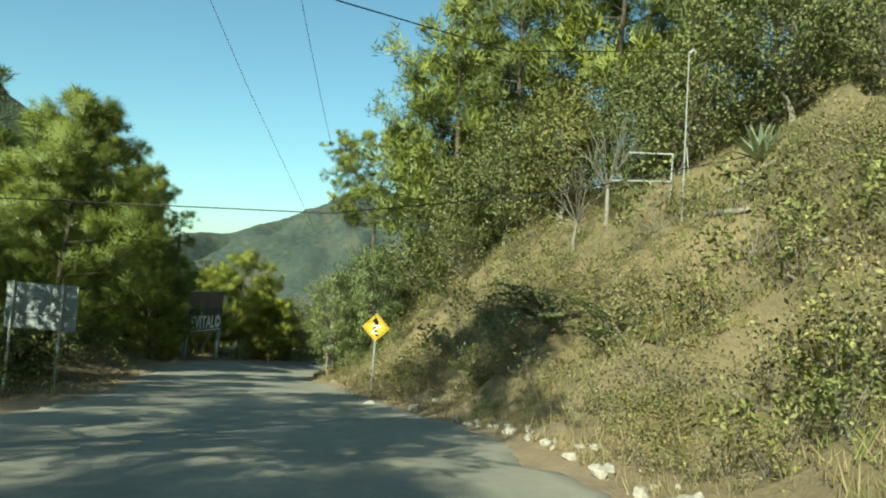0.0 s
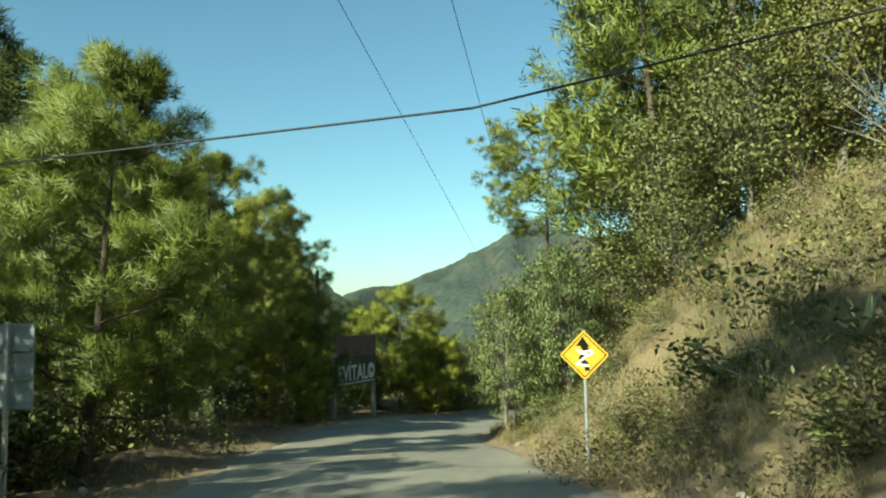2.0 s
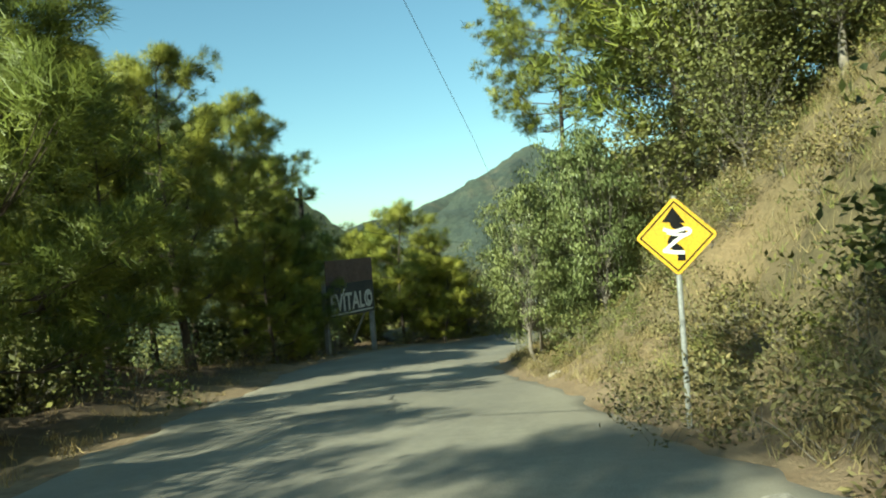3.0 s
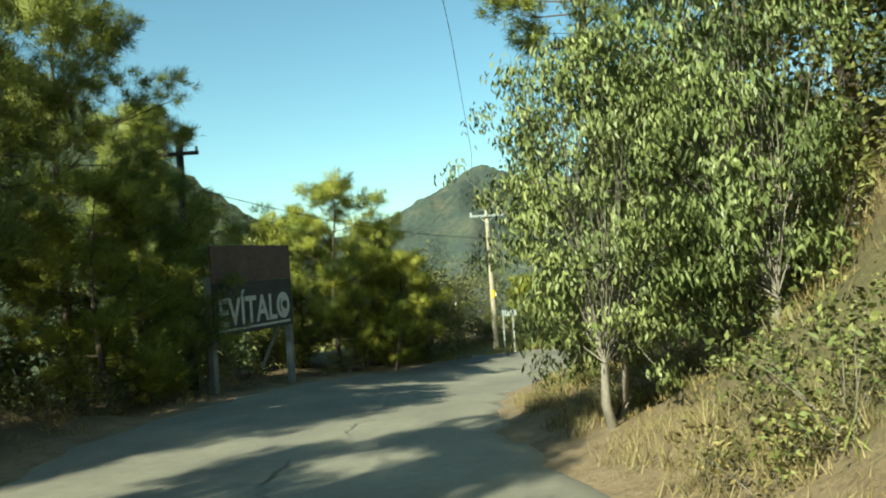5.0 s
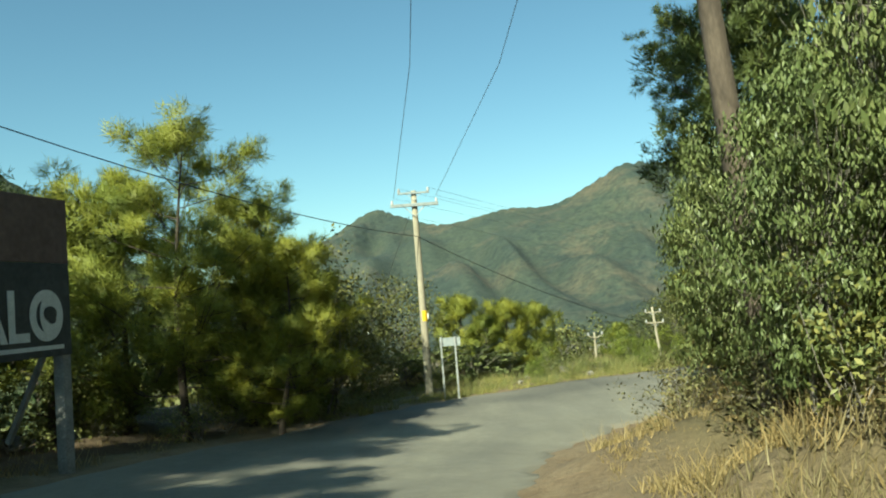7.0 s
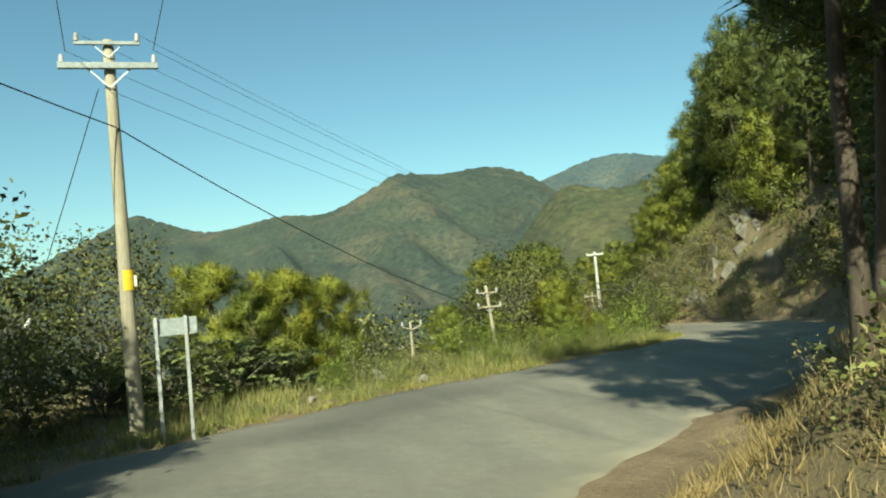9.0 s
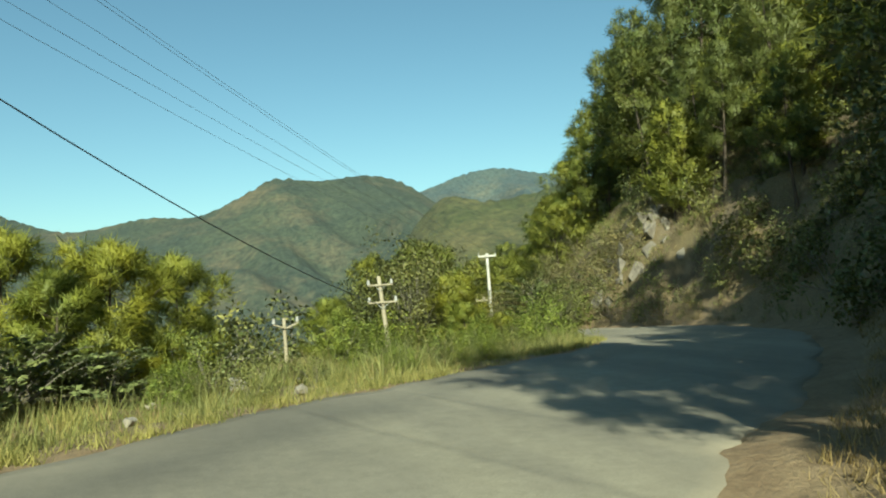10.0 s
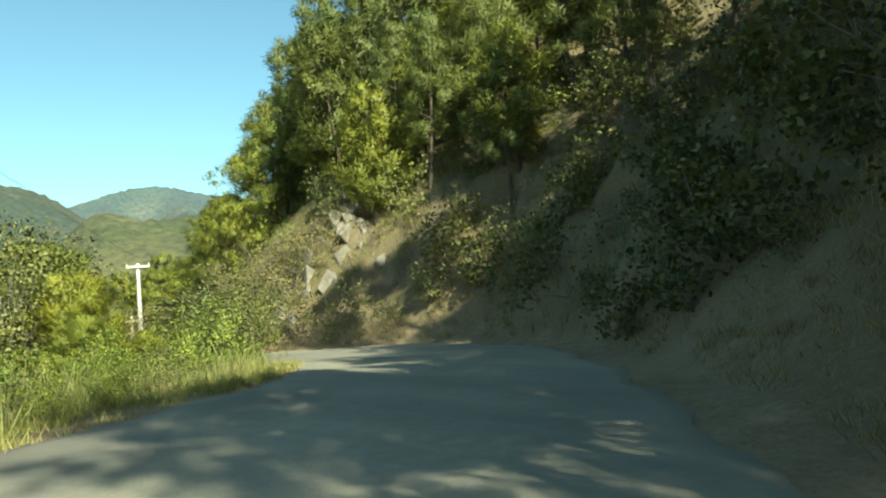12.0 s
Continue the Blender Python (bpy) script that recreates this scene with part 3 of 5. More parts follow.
def pine(tall, wide, bare, limbs, pads, tufts, needles, mat, label, name="pine_tree", long=0.22, thick=0.026, pad=0.55, round_=1.8, twigs=True, loose=0.07):
    """Long-needled pine: bent trunk, upturned limbs, and round brushes of needles that radiate from the shoots of each pad."""
    reseed(int(tall * 100 + wide * 10 + tufts))
    r0 = 0.013 * tall + 0.03
    bend = RNG.normal(0, 0.02 * tall, 2)
    h = np.linspace(0, 1, 10)
    tx, ty = bend[0] * np.sin(h * 3), bend[1] * np.sin(h * 2.2)
    paths = [[((tx[k], ty[k], tall * h[k] - 0.3 * (k == 0)), r0 * (1 - 0.93 * h[k]) * (1.35 if k == 0 else 1)) for k in range(10)]]
    spots, ways, faces_ = [], [], []
    for k in range(limbs):
        q = bare + (1 - bare) * (k + 0.4 + RNG.uniform(-0.3, 0.3)) / limbs
        g = min(max((q - bare) / (1 - bare), 0.0), 1.0)
        reach = wide * (1.0 - g ** round_ * 0.88) * RNG.uniform(0.62, 1.08) * (0.62 + 0.38 * min(1.0, g / 0.15))
        a = k * 2.4 + RNG.normal(0, 0.45)
        base = np.array([np.interp(q, h, tx), np.interp(q, h, ty), tall * q])
        out = np.array([np.cos(a), np.sin(a), 0])
        side = np.array([-np.sin(a), np.cos(a), 0])
        rise = RNG.uniform(-0.12, 0.25) + 0.40 * g
        elbow = base + out * reach * 0.5 + side * RNG.normal(0, 0.06) * reach + np.array([0, 0, reach * rise * 0.45])
        end = base + out * reach + np.array([0, 0, reach * (rise + 0.22)])
        rl = r0 * 0.27 * (1 - q * 0.6)
        paths.append([(base, rl), (elbow, rl * 0.65), (end, 0.010)])
        for n in range(pads if reach > 0.5 * wide else max(1, pads - 1)):
            w = 1.02 - 0.62 * n / pads + RNG.normal(0, 0.04)
            c = elbow + (end - elbow) * (w - 0.5) / 0.5 if w > 0.5 else base + (elbow - base) * w / 0.5
            c = c + side * RNG.normal(0, 0.30) * reach * (1.25 - w) + np.array([0, 0, RNG.normal(0.08, 0.06) * reach])
            if twigs:
                paths.append([(base + (elbow - base) * 0.9, rl * 0.40), ((base + (elbow - base) * 0.9 + c) / 2 - (0, 0, 0.06), rl * 0.26), (c, 0.007)])
            size = pad * RNG.uniform(0.7, 1.25) * (0.7 + 0.3 * reach / wide)
            p = unit(RNG.normal(size=(tufts, 3)) + np.array([0, 0, 0.45]) + out * 0.25)
            spots.append(c + p * RNG.uniform(0.35, 1.0, (tufts, 1)) * size * np.array([1.0, 1.0, 0.62]))
            ways.append(unit(p * 0.8 + out * 0.35 + np.array([0, 0, 0.5]) + RNG.normal(0, 0.15, p.shape)))
            faces_.append(unit(p * 1.0 + out * 0.45 + np.array([0, 0, 0.15 + 0.25 * g])))
    c, wy, fc = np.concatenate(spots), np.concatenate(ways), np.concatenate(faces_)
    at = np.repeat(c, needles, 0) + RNG.normal(0, loose, (len(c) * needles, 3))
    lean = RNG.normal(0, 0.60, (len(at), 3))
    way = unit(np.repeat(wy, needles, 0) + lean)
    fc = unit(np.repeat(fc, needles, 0) + 0.25 * way + RNG.normal(0, 0.14, (len(at), 3)))
    v, f = blades(at, way, long * RNG.uniform(0.75, 1.15, len(at)), np.full(len(at), thick), 0.08, fc)
    return plant(name, label, "tree", "", PINE_BARK, paths, mesh_from("crown", v, f, mat, normals=np.repeat(fc, 3, 0)))


def leafy(tall, wide, start, clumps, each, mat, wood, label, name, category="tree", leaf=(0.10, 0.05), hang=0.0, trunks=1, squash=1.0, spread_in=0.30, twigs=2):
    """Broadleaf tree or bush: forked stems, leaves in uneven clumps round the twig ends."""
    reseed(int(tall * 100 + wide * 10 + clumps))
    paths, ends = [], []
    for t in range(trunks):
        a0 = RNG.uniform(0, 6.28)
        foot = np.array([np.cos(a0), np.sin(a0), 0]) * (0.05 * wide * (trunks > 1))
        fork = foot + np.array([RNG.normal(0, 0.06) * tall, RNG.normal(0, 0.06) * tall, tall * start * RNG.uniform(0.7, 1.1)])
        r0 = (0.016 * tall + 0.012) / math.sqrt(trunks)
        paths.append([(foot - (0, 0, 0.25), r0 * 1.3), (foot * 0.6 + fork * 0.4 + RNG.normal(0, 0.02 * tall, 3) * (1, 1, 0), r0), (fork, r0 * 0.75)])
        n = max(4, int(clumps / trunks / 4))
        slim = 0.45 * min(1.0, 2.6 / math.sqrt(n))
        for k in range(n):
            a, q = k * 2.4 + RNG.uniform(-0.5, 0.5), (k + 0.5) / n
            up = np.array([np.cos(a) * wide * math.sqrt(1 - (2 * q - 1) ** 2 * 0.8), np.sin(a) * wide * math.sqrt(1 - (2 * q - 1) ** 2 * 0.8), 0]) * RNG.uniform(0.5, 1.0)
            end = np.array([0, 0, tall * (start * 0.8 + (1 - start * 0.8) * (0.08 + 0.88 * q))]) + up
            mid = fork * 0.5 + end * 0.5 + RNG.normal(0, 0.05 * wide, 3)
            paths.append([(fork, r0 * slim), (mid, r0 * slim * 0.6), (end, 0.006)])
            for g in range(4):
                ends.append(end + RNG.normal(size=3) * wide * 0.26 * np.array([1, 1, squash]))
                if g < twigs:
                    paths.append([(mid, r0 * slim * 0.4 + 0.003), ((mid + ends[-1]) / 2 + RNG.normal(0, 0.04, 3), r0 * slim * 0.25 + 0.003), (ends[-1], 0.004)])
    ends = np.array(ends)
    ends[:, 2] = np.maximum(ends[:, 2], 0.12 * tall * (start > 0.1) + 0.08)
    per = RNG.integers(int(each * 0.5), int(each * 1.4), len(ends))
    off = RNG.normal(size=(per.sum(), 3))
    at = np.repeat(ends, per, 0) + off * wide * spread_in * 0.5 * np.array([1, 1, 0.8])
    at[:, 2] = np.maximum(at[:, 2], 0.04)
    mid = np.array([0, 0, tall * (0.35 + 0.4 * start)])
    fc = unit(unit(off) * 0.6 + unit((at - mid) / np.array([wide, wide, tall * 0.5])) * 0.6 + np.array([0, 0, 0.15]) + RNG.normal(0, 0.26, off.shape))
    way = unit(RNG.normal(size=(len(at), 3)) * np.array([1, 1, 0.7]) + np.array([0, 0, 0.25 - 1.6 * hang]))
    ln = leaf[0] * RNG.uniform(0.65, 1.25, len(at))
    v, f = leaves(at, way, ln, ln * leaf[1] / leaf[0], fc)
    return plant(name, label, category, "", wood, paths, mesh_from("crown", v, f, mat, normals=np.repeat(fc, 4, 0)), sides=5)


def feathery(tall, wide, fronds, label):
    """Acacia-like bush: arching twigs with rows of narrow leaflets."""
    reseed(5)
    paths, at, way = [], [], []
    for k in range(fronds):
        a, q = RNG.uniform(0, 6.28), RNG.uniform(0.25, 1.0)
        out = wide * RNG.uniform(0.55, 1.05)
        base = np.array([RNG.normal(0, 0.25), RNG.normal(0, 0.25), tall * q * 0.25])
        pts = [base + np.array([np.cos(a), np.sin(a), 0]) * out * w + np.array([0, 0, tall * 0.8 * q * (1.7 * w - 0.95 * w * w)]) for w in np.linspace(0, 1, 7)]
        paths.append([(p, 0.018 * (1 - 0.85 * n / 6)) for n, p in enumerate(pts)])
        pts = np.array(pts)
        w = RNG.uniform(0.2, 1, 80)
        c = np.stack([np.interp(w, np.linspace(0, 1, 7), pts[:, n]) for n in range(3)], -1)
        side = np.array([-np.sin(a), np.cos(a), 0.15])
        at.append(c)
        way.append(unit(side[None] * RNG.choice([-1, 1], 80)[:, None] + np.array([np.cos(a), np.sin(a), 0.2]) * 0.5 + RNG.normal(0, 0.25, (80, 3))))
    at, way = np.concatenate(at), np.concatenate(way)
    ln = RNG.uniform(0.08, 0.22, len(at))
    fc = unit(unit(at / np.array([wide, wide, tall])) + np.array([0, 0, 0.35]) + RNG.normal(0, 0.2, at.shape))
    v, f = leaves(at, way, ln, ln * 0.30, fc)
    paths.append([((0, 0, -0.2), 0.05), ((0, 0, tall * 0.5), 0.03), ((0, 0, tall * 0.6), 0.01)])
    return plant("feathery_bush", label, "bush", "", PALE_BARK, paths, mesh_from("crown", v, f, PALE_FRONDS, normals=np.repeat(fc, 4, 0)), sides=5)


USED = {}


def stand(template, x, y, size=1.0, turn=None, sink=0.0, z=None, stretch=1.0):
    """The template itself the first time, and copies of it after that."""
    turn = RNG.uniform(0, 360) if turn is None else turn
    m = pose(x, y, (height(x, y) if z is None else z) - sink, RNG.normal(0, 2), RNG.normal(0, 2), turn) @ Matrix.Diagonal((size, size, size * stretch, 1))
    if template.name not in USED:
        USED[template.name] = 1
        template.matrix_basis = m
        return template
    c = copy_thing(template, pose(0, 0, 0))
    c.matrix_basis = m
    return c


PINE_A = pine(11.0, 3.3, 0.14, 36, 6, 14, 30, NEEDLES, "tall long-needled pine with bright yellow-green brushes", long=0.30, thick=0.018, pad=0.66, round_=2.6)
PINE_B = pine(9.0, 3.6, 0.12, 36, 6, 15, 30, NEEDLES, "broad long-needled pine with low spreading limbs", long=0.30, thick=0.018, pad=0.70, round_=1.6)
PINE_C = pine(12.5, 2.8, 0.30, 34, 4, 9, 18, DARK_NEEDLES, "tall dark pine with a bare lower trunk", long=0.34, thick=0.042, pad=0.66, round_=2.4, loose=0.13)
PINE_D = pine(6.0, 2.4, 0.04, 28, 5, 12, 26, YOUNG_NEEDLES, "young bushy pine with soft bright needles", long=0.27, thick=0.018, pad=0.55, round_=3.4)
PINE_G = pine(11.5, 3.4, 0.50, 24, 6, 13, 30, NEEDLES, "tall roadside pine with a bare trunk and open brushy crown", long=0.31, thick=0.019, pad=0.70, round_=2.8)
PINE_S = pine(6.0, 2.4, 0.04, 28, 4, 10, 18, NEEDLES, "young bushy pine with soft bright needles", long=0.29, thick=0.034, pad=0.58, round_=3.4, loose=0.13)
PINE_Y = pine(3.0, 1.35, 0.03, 18, 4, 8, 24, YOUNG_NEEDLES, "young long-needled pine with bright soft brushes", long=0.28, thick=0.021, pad=0.36, round_=2.6)
PINE_K = pine(7.6, 3.5, 0.14, 30, 5, 11, 26, YOUNG_NEEDLES, "broad airy pine with yellow-green brushes and thin stems", long=0.29, thick=0.019, pad=0.60, round_=3.0)
PINE_E = pine(15.0, 4.4, 0.60, 30, 6, 12, 26, NEEDLES, "tall pine leaning over the bank with a bare lower trunk", long=0.31, thick=0.024, pad=0.70, round_=2.8)
PINE_M = pine(12.0, 3.6, 0.18, 34, 4, 9, 12, NEEDLES, "full hillside pine with yellow-green needles", long=0.37, thick=0.058, pad=0.85, round_=2.6, loose=0.13)
PINE_FAR = pine(10.0, 2.6, 0.20, 26, 3, 7, 12, DARK_NEEDLES, "hillside pine with dark clumped needles", long=0.42, thick=0.074, pad=0.78, round_=2.6, twigs=False, loose=0.17)
PINE_H = pine(10.5, 2.5, 0.26, 30, 3, 11, 17, DARK_NEEDLES, "slender hillside pine with a bare lower trunk", long=0.36, thick=0.040, pad=0.70, round_=2.2, loose=0.13)
PINE_FAR_B = pine(8.6, 2.6, 0.16, 24, 3, 8, 13, NEEDLES, "hillside pine with yellow-green needles", long=0.42, thick=0.074, pad=0.78, round_=2.6, twigs=False, loose=0.17)
THICKET = leafy(4.0, 2.0, 0.04, 80, 10, OAK_LEAVES, PALE_BARK, "dull-green thicket between the trees", "thicket", "bush", leaf=(0.38, 0.24), trunks=2, twigs=1)
OAK = leafy(7.0, 2.5, 0.22, 230, 66, OAK_LEAVES, PALE_BARK, "dense olive-green broadleaf tree on the bank", "broadleaf_tree", leaf=(0.165, 0.095))
OAK_B = leafy(5.0, 2.1, 0.14, 160, 42, OAK_LEAVES, PALE_BARK, "small dull-green broadleaf tree", "broadleaf_tree", leaf=(0.15, 0.088), trunks=2)
HANGING = leafy(7.6, 1.75, 0.18, 300, 78, LONG_LEAVES, PALE_BARK, "roadside tree with long hanging yellow-green leaves", "roadside_tree", leaf=(0.155, 0.05), hang=1.7, trunks=2, spread_in=0.22)
LUSH = leafy(3.0, 1.5, 0.05, 140, 38, LUSH_LEAVES, PALE_BARK, "lush bright green bush on the valley edge", "bush", "bush", leaf=(0.135, 0.06), trunks=3, spread_in=0.22, twigs=1)
BUSH_A = leafy(1.4, 0.85, 0.05, 34, 22, BUSH_LEAVES, PALE_BARK, "scrubby green bush on the dry bank", "bush", "bush", leaf=(0.095, 0.05), trunks=2, twigs=0)
SCRUB = leafy(1.1, 0.8, 0.05, 36, 22, SCRUB_LEAVES, PALE_BARK, "yellow-green small-leaved shrub on the dry bank", "shrub", "bush", leaf=(0.058, 0.032), trunks=3, twigs=0)
BUSH_B = leafy(1.0, 0.8, 0.04, 32, 13, DRY_LEAVES, PALE_BARK, "dry brown-leaved brush on the bank", "dry_bush", "bush", leaf=(0.11, 0.045), trunks=2, twigs=0)
BRUSH = leafy(0.95, 0.62, 0.06, 30, 15, DRY_LEAVES, PALE_BARK, "dry twiggy brush on the sunlit bank", "dry_brush", "bush", leaf=(0.085, 0.036), trunks=4, twigs=1)
OLIVE = leafy(1.0, 0.66, 0.05, 32, 17, BUSH_LEAVES, PALE_BARK, "small olive-green shrub on the dry bank", "olive_shrub", "bush", leaf=(0.08, 0.042), trunks=3, twigs=0)
BUSH_C = leafy(2.2, 1.1, 0.06, 38, 22, BUSH_LEAVES, PALE_BARK, "leafy green bush with pale stems", "bush", "bush", leaf=(0.15, 0.07), trunks=2, twigs=1)
BARE = leafy(4.2, 1.5, 0.30, 60, 2, DRY_LEAVES, PALE_BARK, "leafless grey tree with thin forked branches", "bare_tree", leaf=(0.08, 0.03))
FEATHER = feathery(1.8, 1.9, 46, "feathery green acacia bush with arching twigs")

reseed(301)
# pines on the low side of the road
for t, x, y, k in [(PINE_C, -16.8, 27.2, 0.9), (PINE_A, -16.4, 38.2, 0.98), (PINE_G, -17.8, 44.5, 0.93),
                   (PINE_M, -20.2, 41.5, 0.75), (PINE_D, -16.5, 46.0, 0.98), (PINE_A, -16.5, 33.0, 0.82), (PINE_D, -15.7, 43.0, 0.88), (PINE_A, -21.2, 53.6, 0.95),
                   (PINE_S, -17.8, 47.2, 0.9), (PINE_M, -20.5, 45.0, 0.8), (PINE_D, -12.7, 57.6, 0.75), (PINE_D, -14.0, 59.6, 1.0), (PINE_D, -17.2, 58.8, 1.05), (PINE_S, -18.6, 57.6, 1.0),
                   (PINE_M, -21.0, 58.0, 0.6), (PINE_S, -12.2, 62.4, 0.55), (PINE_C, -19.0, 17.5, 0.7), (PINE_M, -22.5, 39.5, 0.8),
                   (PINE_M, -19.5, 25.0, 0.8), (PINE_M, -19.0, 31.5, 0.75), (PINE_M, -14.8, 32.0, 0.62), (PINE_M, -20.5, 36.0, 0.75)]:
    stand(t, x, y, k)
stand(PINE_B, -11.7, 24.6, 1.0, turn=40, stretch=0.98)
stand(PINE_K, -15.2, 57.9, 1.0, turn=200)
for x, y, k in [(-12.2, 61.2, 0.85), (-14.6, 67.2, 0.8), (-14.2, 62.6, 0.9)]:
    stand(OAK_B, x, y, k)
reseed(302)
# pines beside the road behind, which throw the near shade
for t, x, y, k in [(PINE_M, -5.4, 1.5, 1.2), (PINE_M, -7.2, -6.5, 1.1), (PINE_M, -7.0, -14.5, 1.1), (PINE_M, -11.4, 10.8, 0.78), (PINE_M, -9.2, 2.0, 1.0), (PINE_M, -15.6, 12.0, 0.9), (OAK_B, -10.8, 12.0, 1.3), (PINE_M, -6.0, -22.0, 1.2)]:
    stand(t, x, y, k)
reseed(303)
# pines and broadleaf trees up the bank on the high side
for t, x, y, k in [(PINE_M, 0.6, 42.4, 1.1), (PINE_M, 1.6, 39.6, 1.25), (PINE_M, 1.6, 46.4, 1.2), (PINE_C, 4.4, 38.0, 1.25), (PINE_M, 6.0, 40.6, 1.3), (PINE_M, 8.0, 36.0, 1.25),
                   (PINE_M, 10.5, 38.0, 1.1), (PINE_C, 11.5, 33.0, 1.1), (PINE_M, 14.5, 33.5, 1.1), (PINE_M, 16.0, 28.0, 1.1), (PINE_M, 4.5, 47.0, 1.1)]:
    stand(t, x, y, k)
for t, x, y, k in [(OAK, 3.4, 34.0, 0.8), (OAK, 5.6, 32.6, 0.8), (OAK, 7.9, 30.6, 0.75), (OAK_B, 4.2, 36.0, 1.0), (OAK, 1.2, 38.4, 0.85), (OAK_B, -0.8, 41.0, 1.0), (OAK_B, 9.4, 29.0, 0.9), (OAK, 11.0, 31.0, 0.9),
                   (OAK, 13.0, 27.5, 0.9), (OAK_B, 14.5, 24.0, 0.9), (OAK_B, 1.6, 36.2, 0.7), (OAK_B, -2.2, 40.6, 0.8)]:
    stand(t, x, y, k)
stand(PINE_E, -3.9, 47.9, 0.95, turn=20)
stand(HANGING, -4.4, 36.6, 0.63)
stand(HANGING, -2.6, 37.2, 0.76)
stand(HANGING, -3.0, 43.2, 0.76)
stand(HANGING, -2.4, 47.4, 0.7)
stand(OAK_B, 0.4, 52.0, 0.8)
stand(PINE_E, -0.8, 58.1, 0.62)
for x, y, k in [(0.6, 59.2, 0.75), (4.6, 60.6, 0.7), (-1.4, 55.4, 0.65)]:
    stand(PINE_C, x, y, k)
for x, y, k in [(3.2, 58.8, 0.95), (5.0, 61.4, 1.0), (7.4, 63.6, 1.0)]:
    stand(OAK_B, x, y, k)
reseed(304)
# the inside of the bend, seen through the side window, and above it
for t, x, y, k in [(OAK_B, 2.5, 55.0, 0.8), (PINE_C, 6.0, 52.0, 0.7), (PINE_M, 10.0, 55.0, 0.7), (OAK_B, 7.5, 60.0, 0.8), (PINE_M, 13.0, 59.0, 0.6), (PINE_M, 15.0, 51.0, 0.7),
                   (OAK, 12.5, 64.0, 0.6), (PINE_C, 17.0, 62.5, 0.55), (PINE_M, 19.5, 57.0, 0.6), (PINE_M, 19.5, 67.5, 0.5)]:
    stand(t, x, y, k)
reseed(305)
# the wooded hill over the rock cutting
for k in range(70):
    s_, e_ = RNG.uniform(80, 124), RNG.uniform(4.2, 12.5)
    q = s_ + S0
    x, y = (float(np.interp(q, AXIS_S, AXIS[:, n]) + (3.0 + e_) * np.interp(q, AXIS_S, AXIS_RIGHT[:, n])) for n in (0, 1))
    if 98 < s_ < 108 and e_ < 6.5 or x < 0.5 + 0.60 * (y - 60):
        continue
    stand([PINE_H, PINE_H, PINE_H, PINE_FAR_B][int(RNG.integers(4))], x, y, RNG.uniform(0.5, 0.85), sink=0.2, stretch=RNG.uniform(0.95, 1.25))
for k in range(165):
    x, y = RNG.uniform(19, 54), RNG.uniform(70, 138)
    s_, d_ = along([x], [y])
    if d_[0] < 10.5 or x < 1.0 + 0.60 * (y - 60) or d_[0] > 42 or 34 < x < 47 and y > 103:
        continue
    stand(PINE_FAR if RNG.uniform() < 0.75 else PINE_FAR_B, x, y, RNG.uniform(0.62, 0.95), stretch=RNG.uniform(0.95, 1.25))
reseed(306)
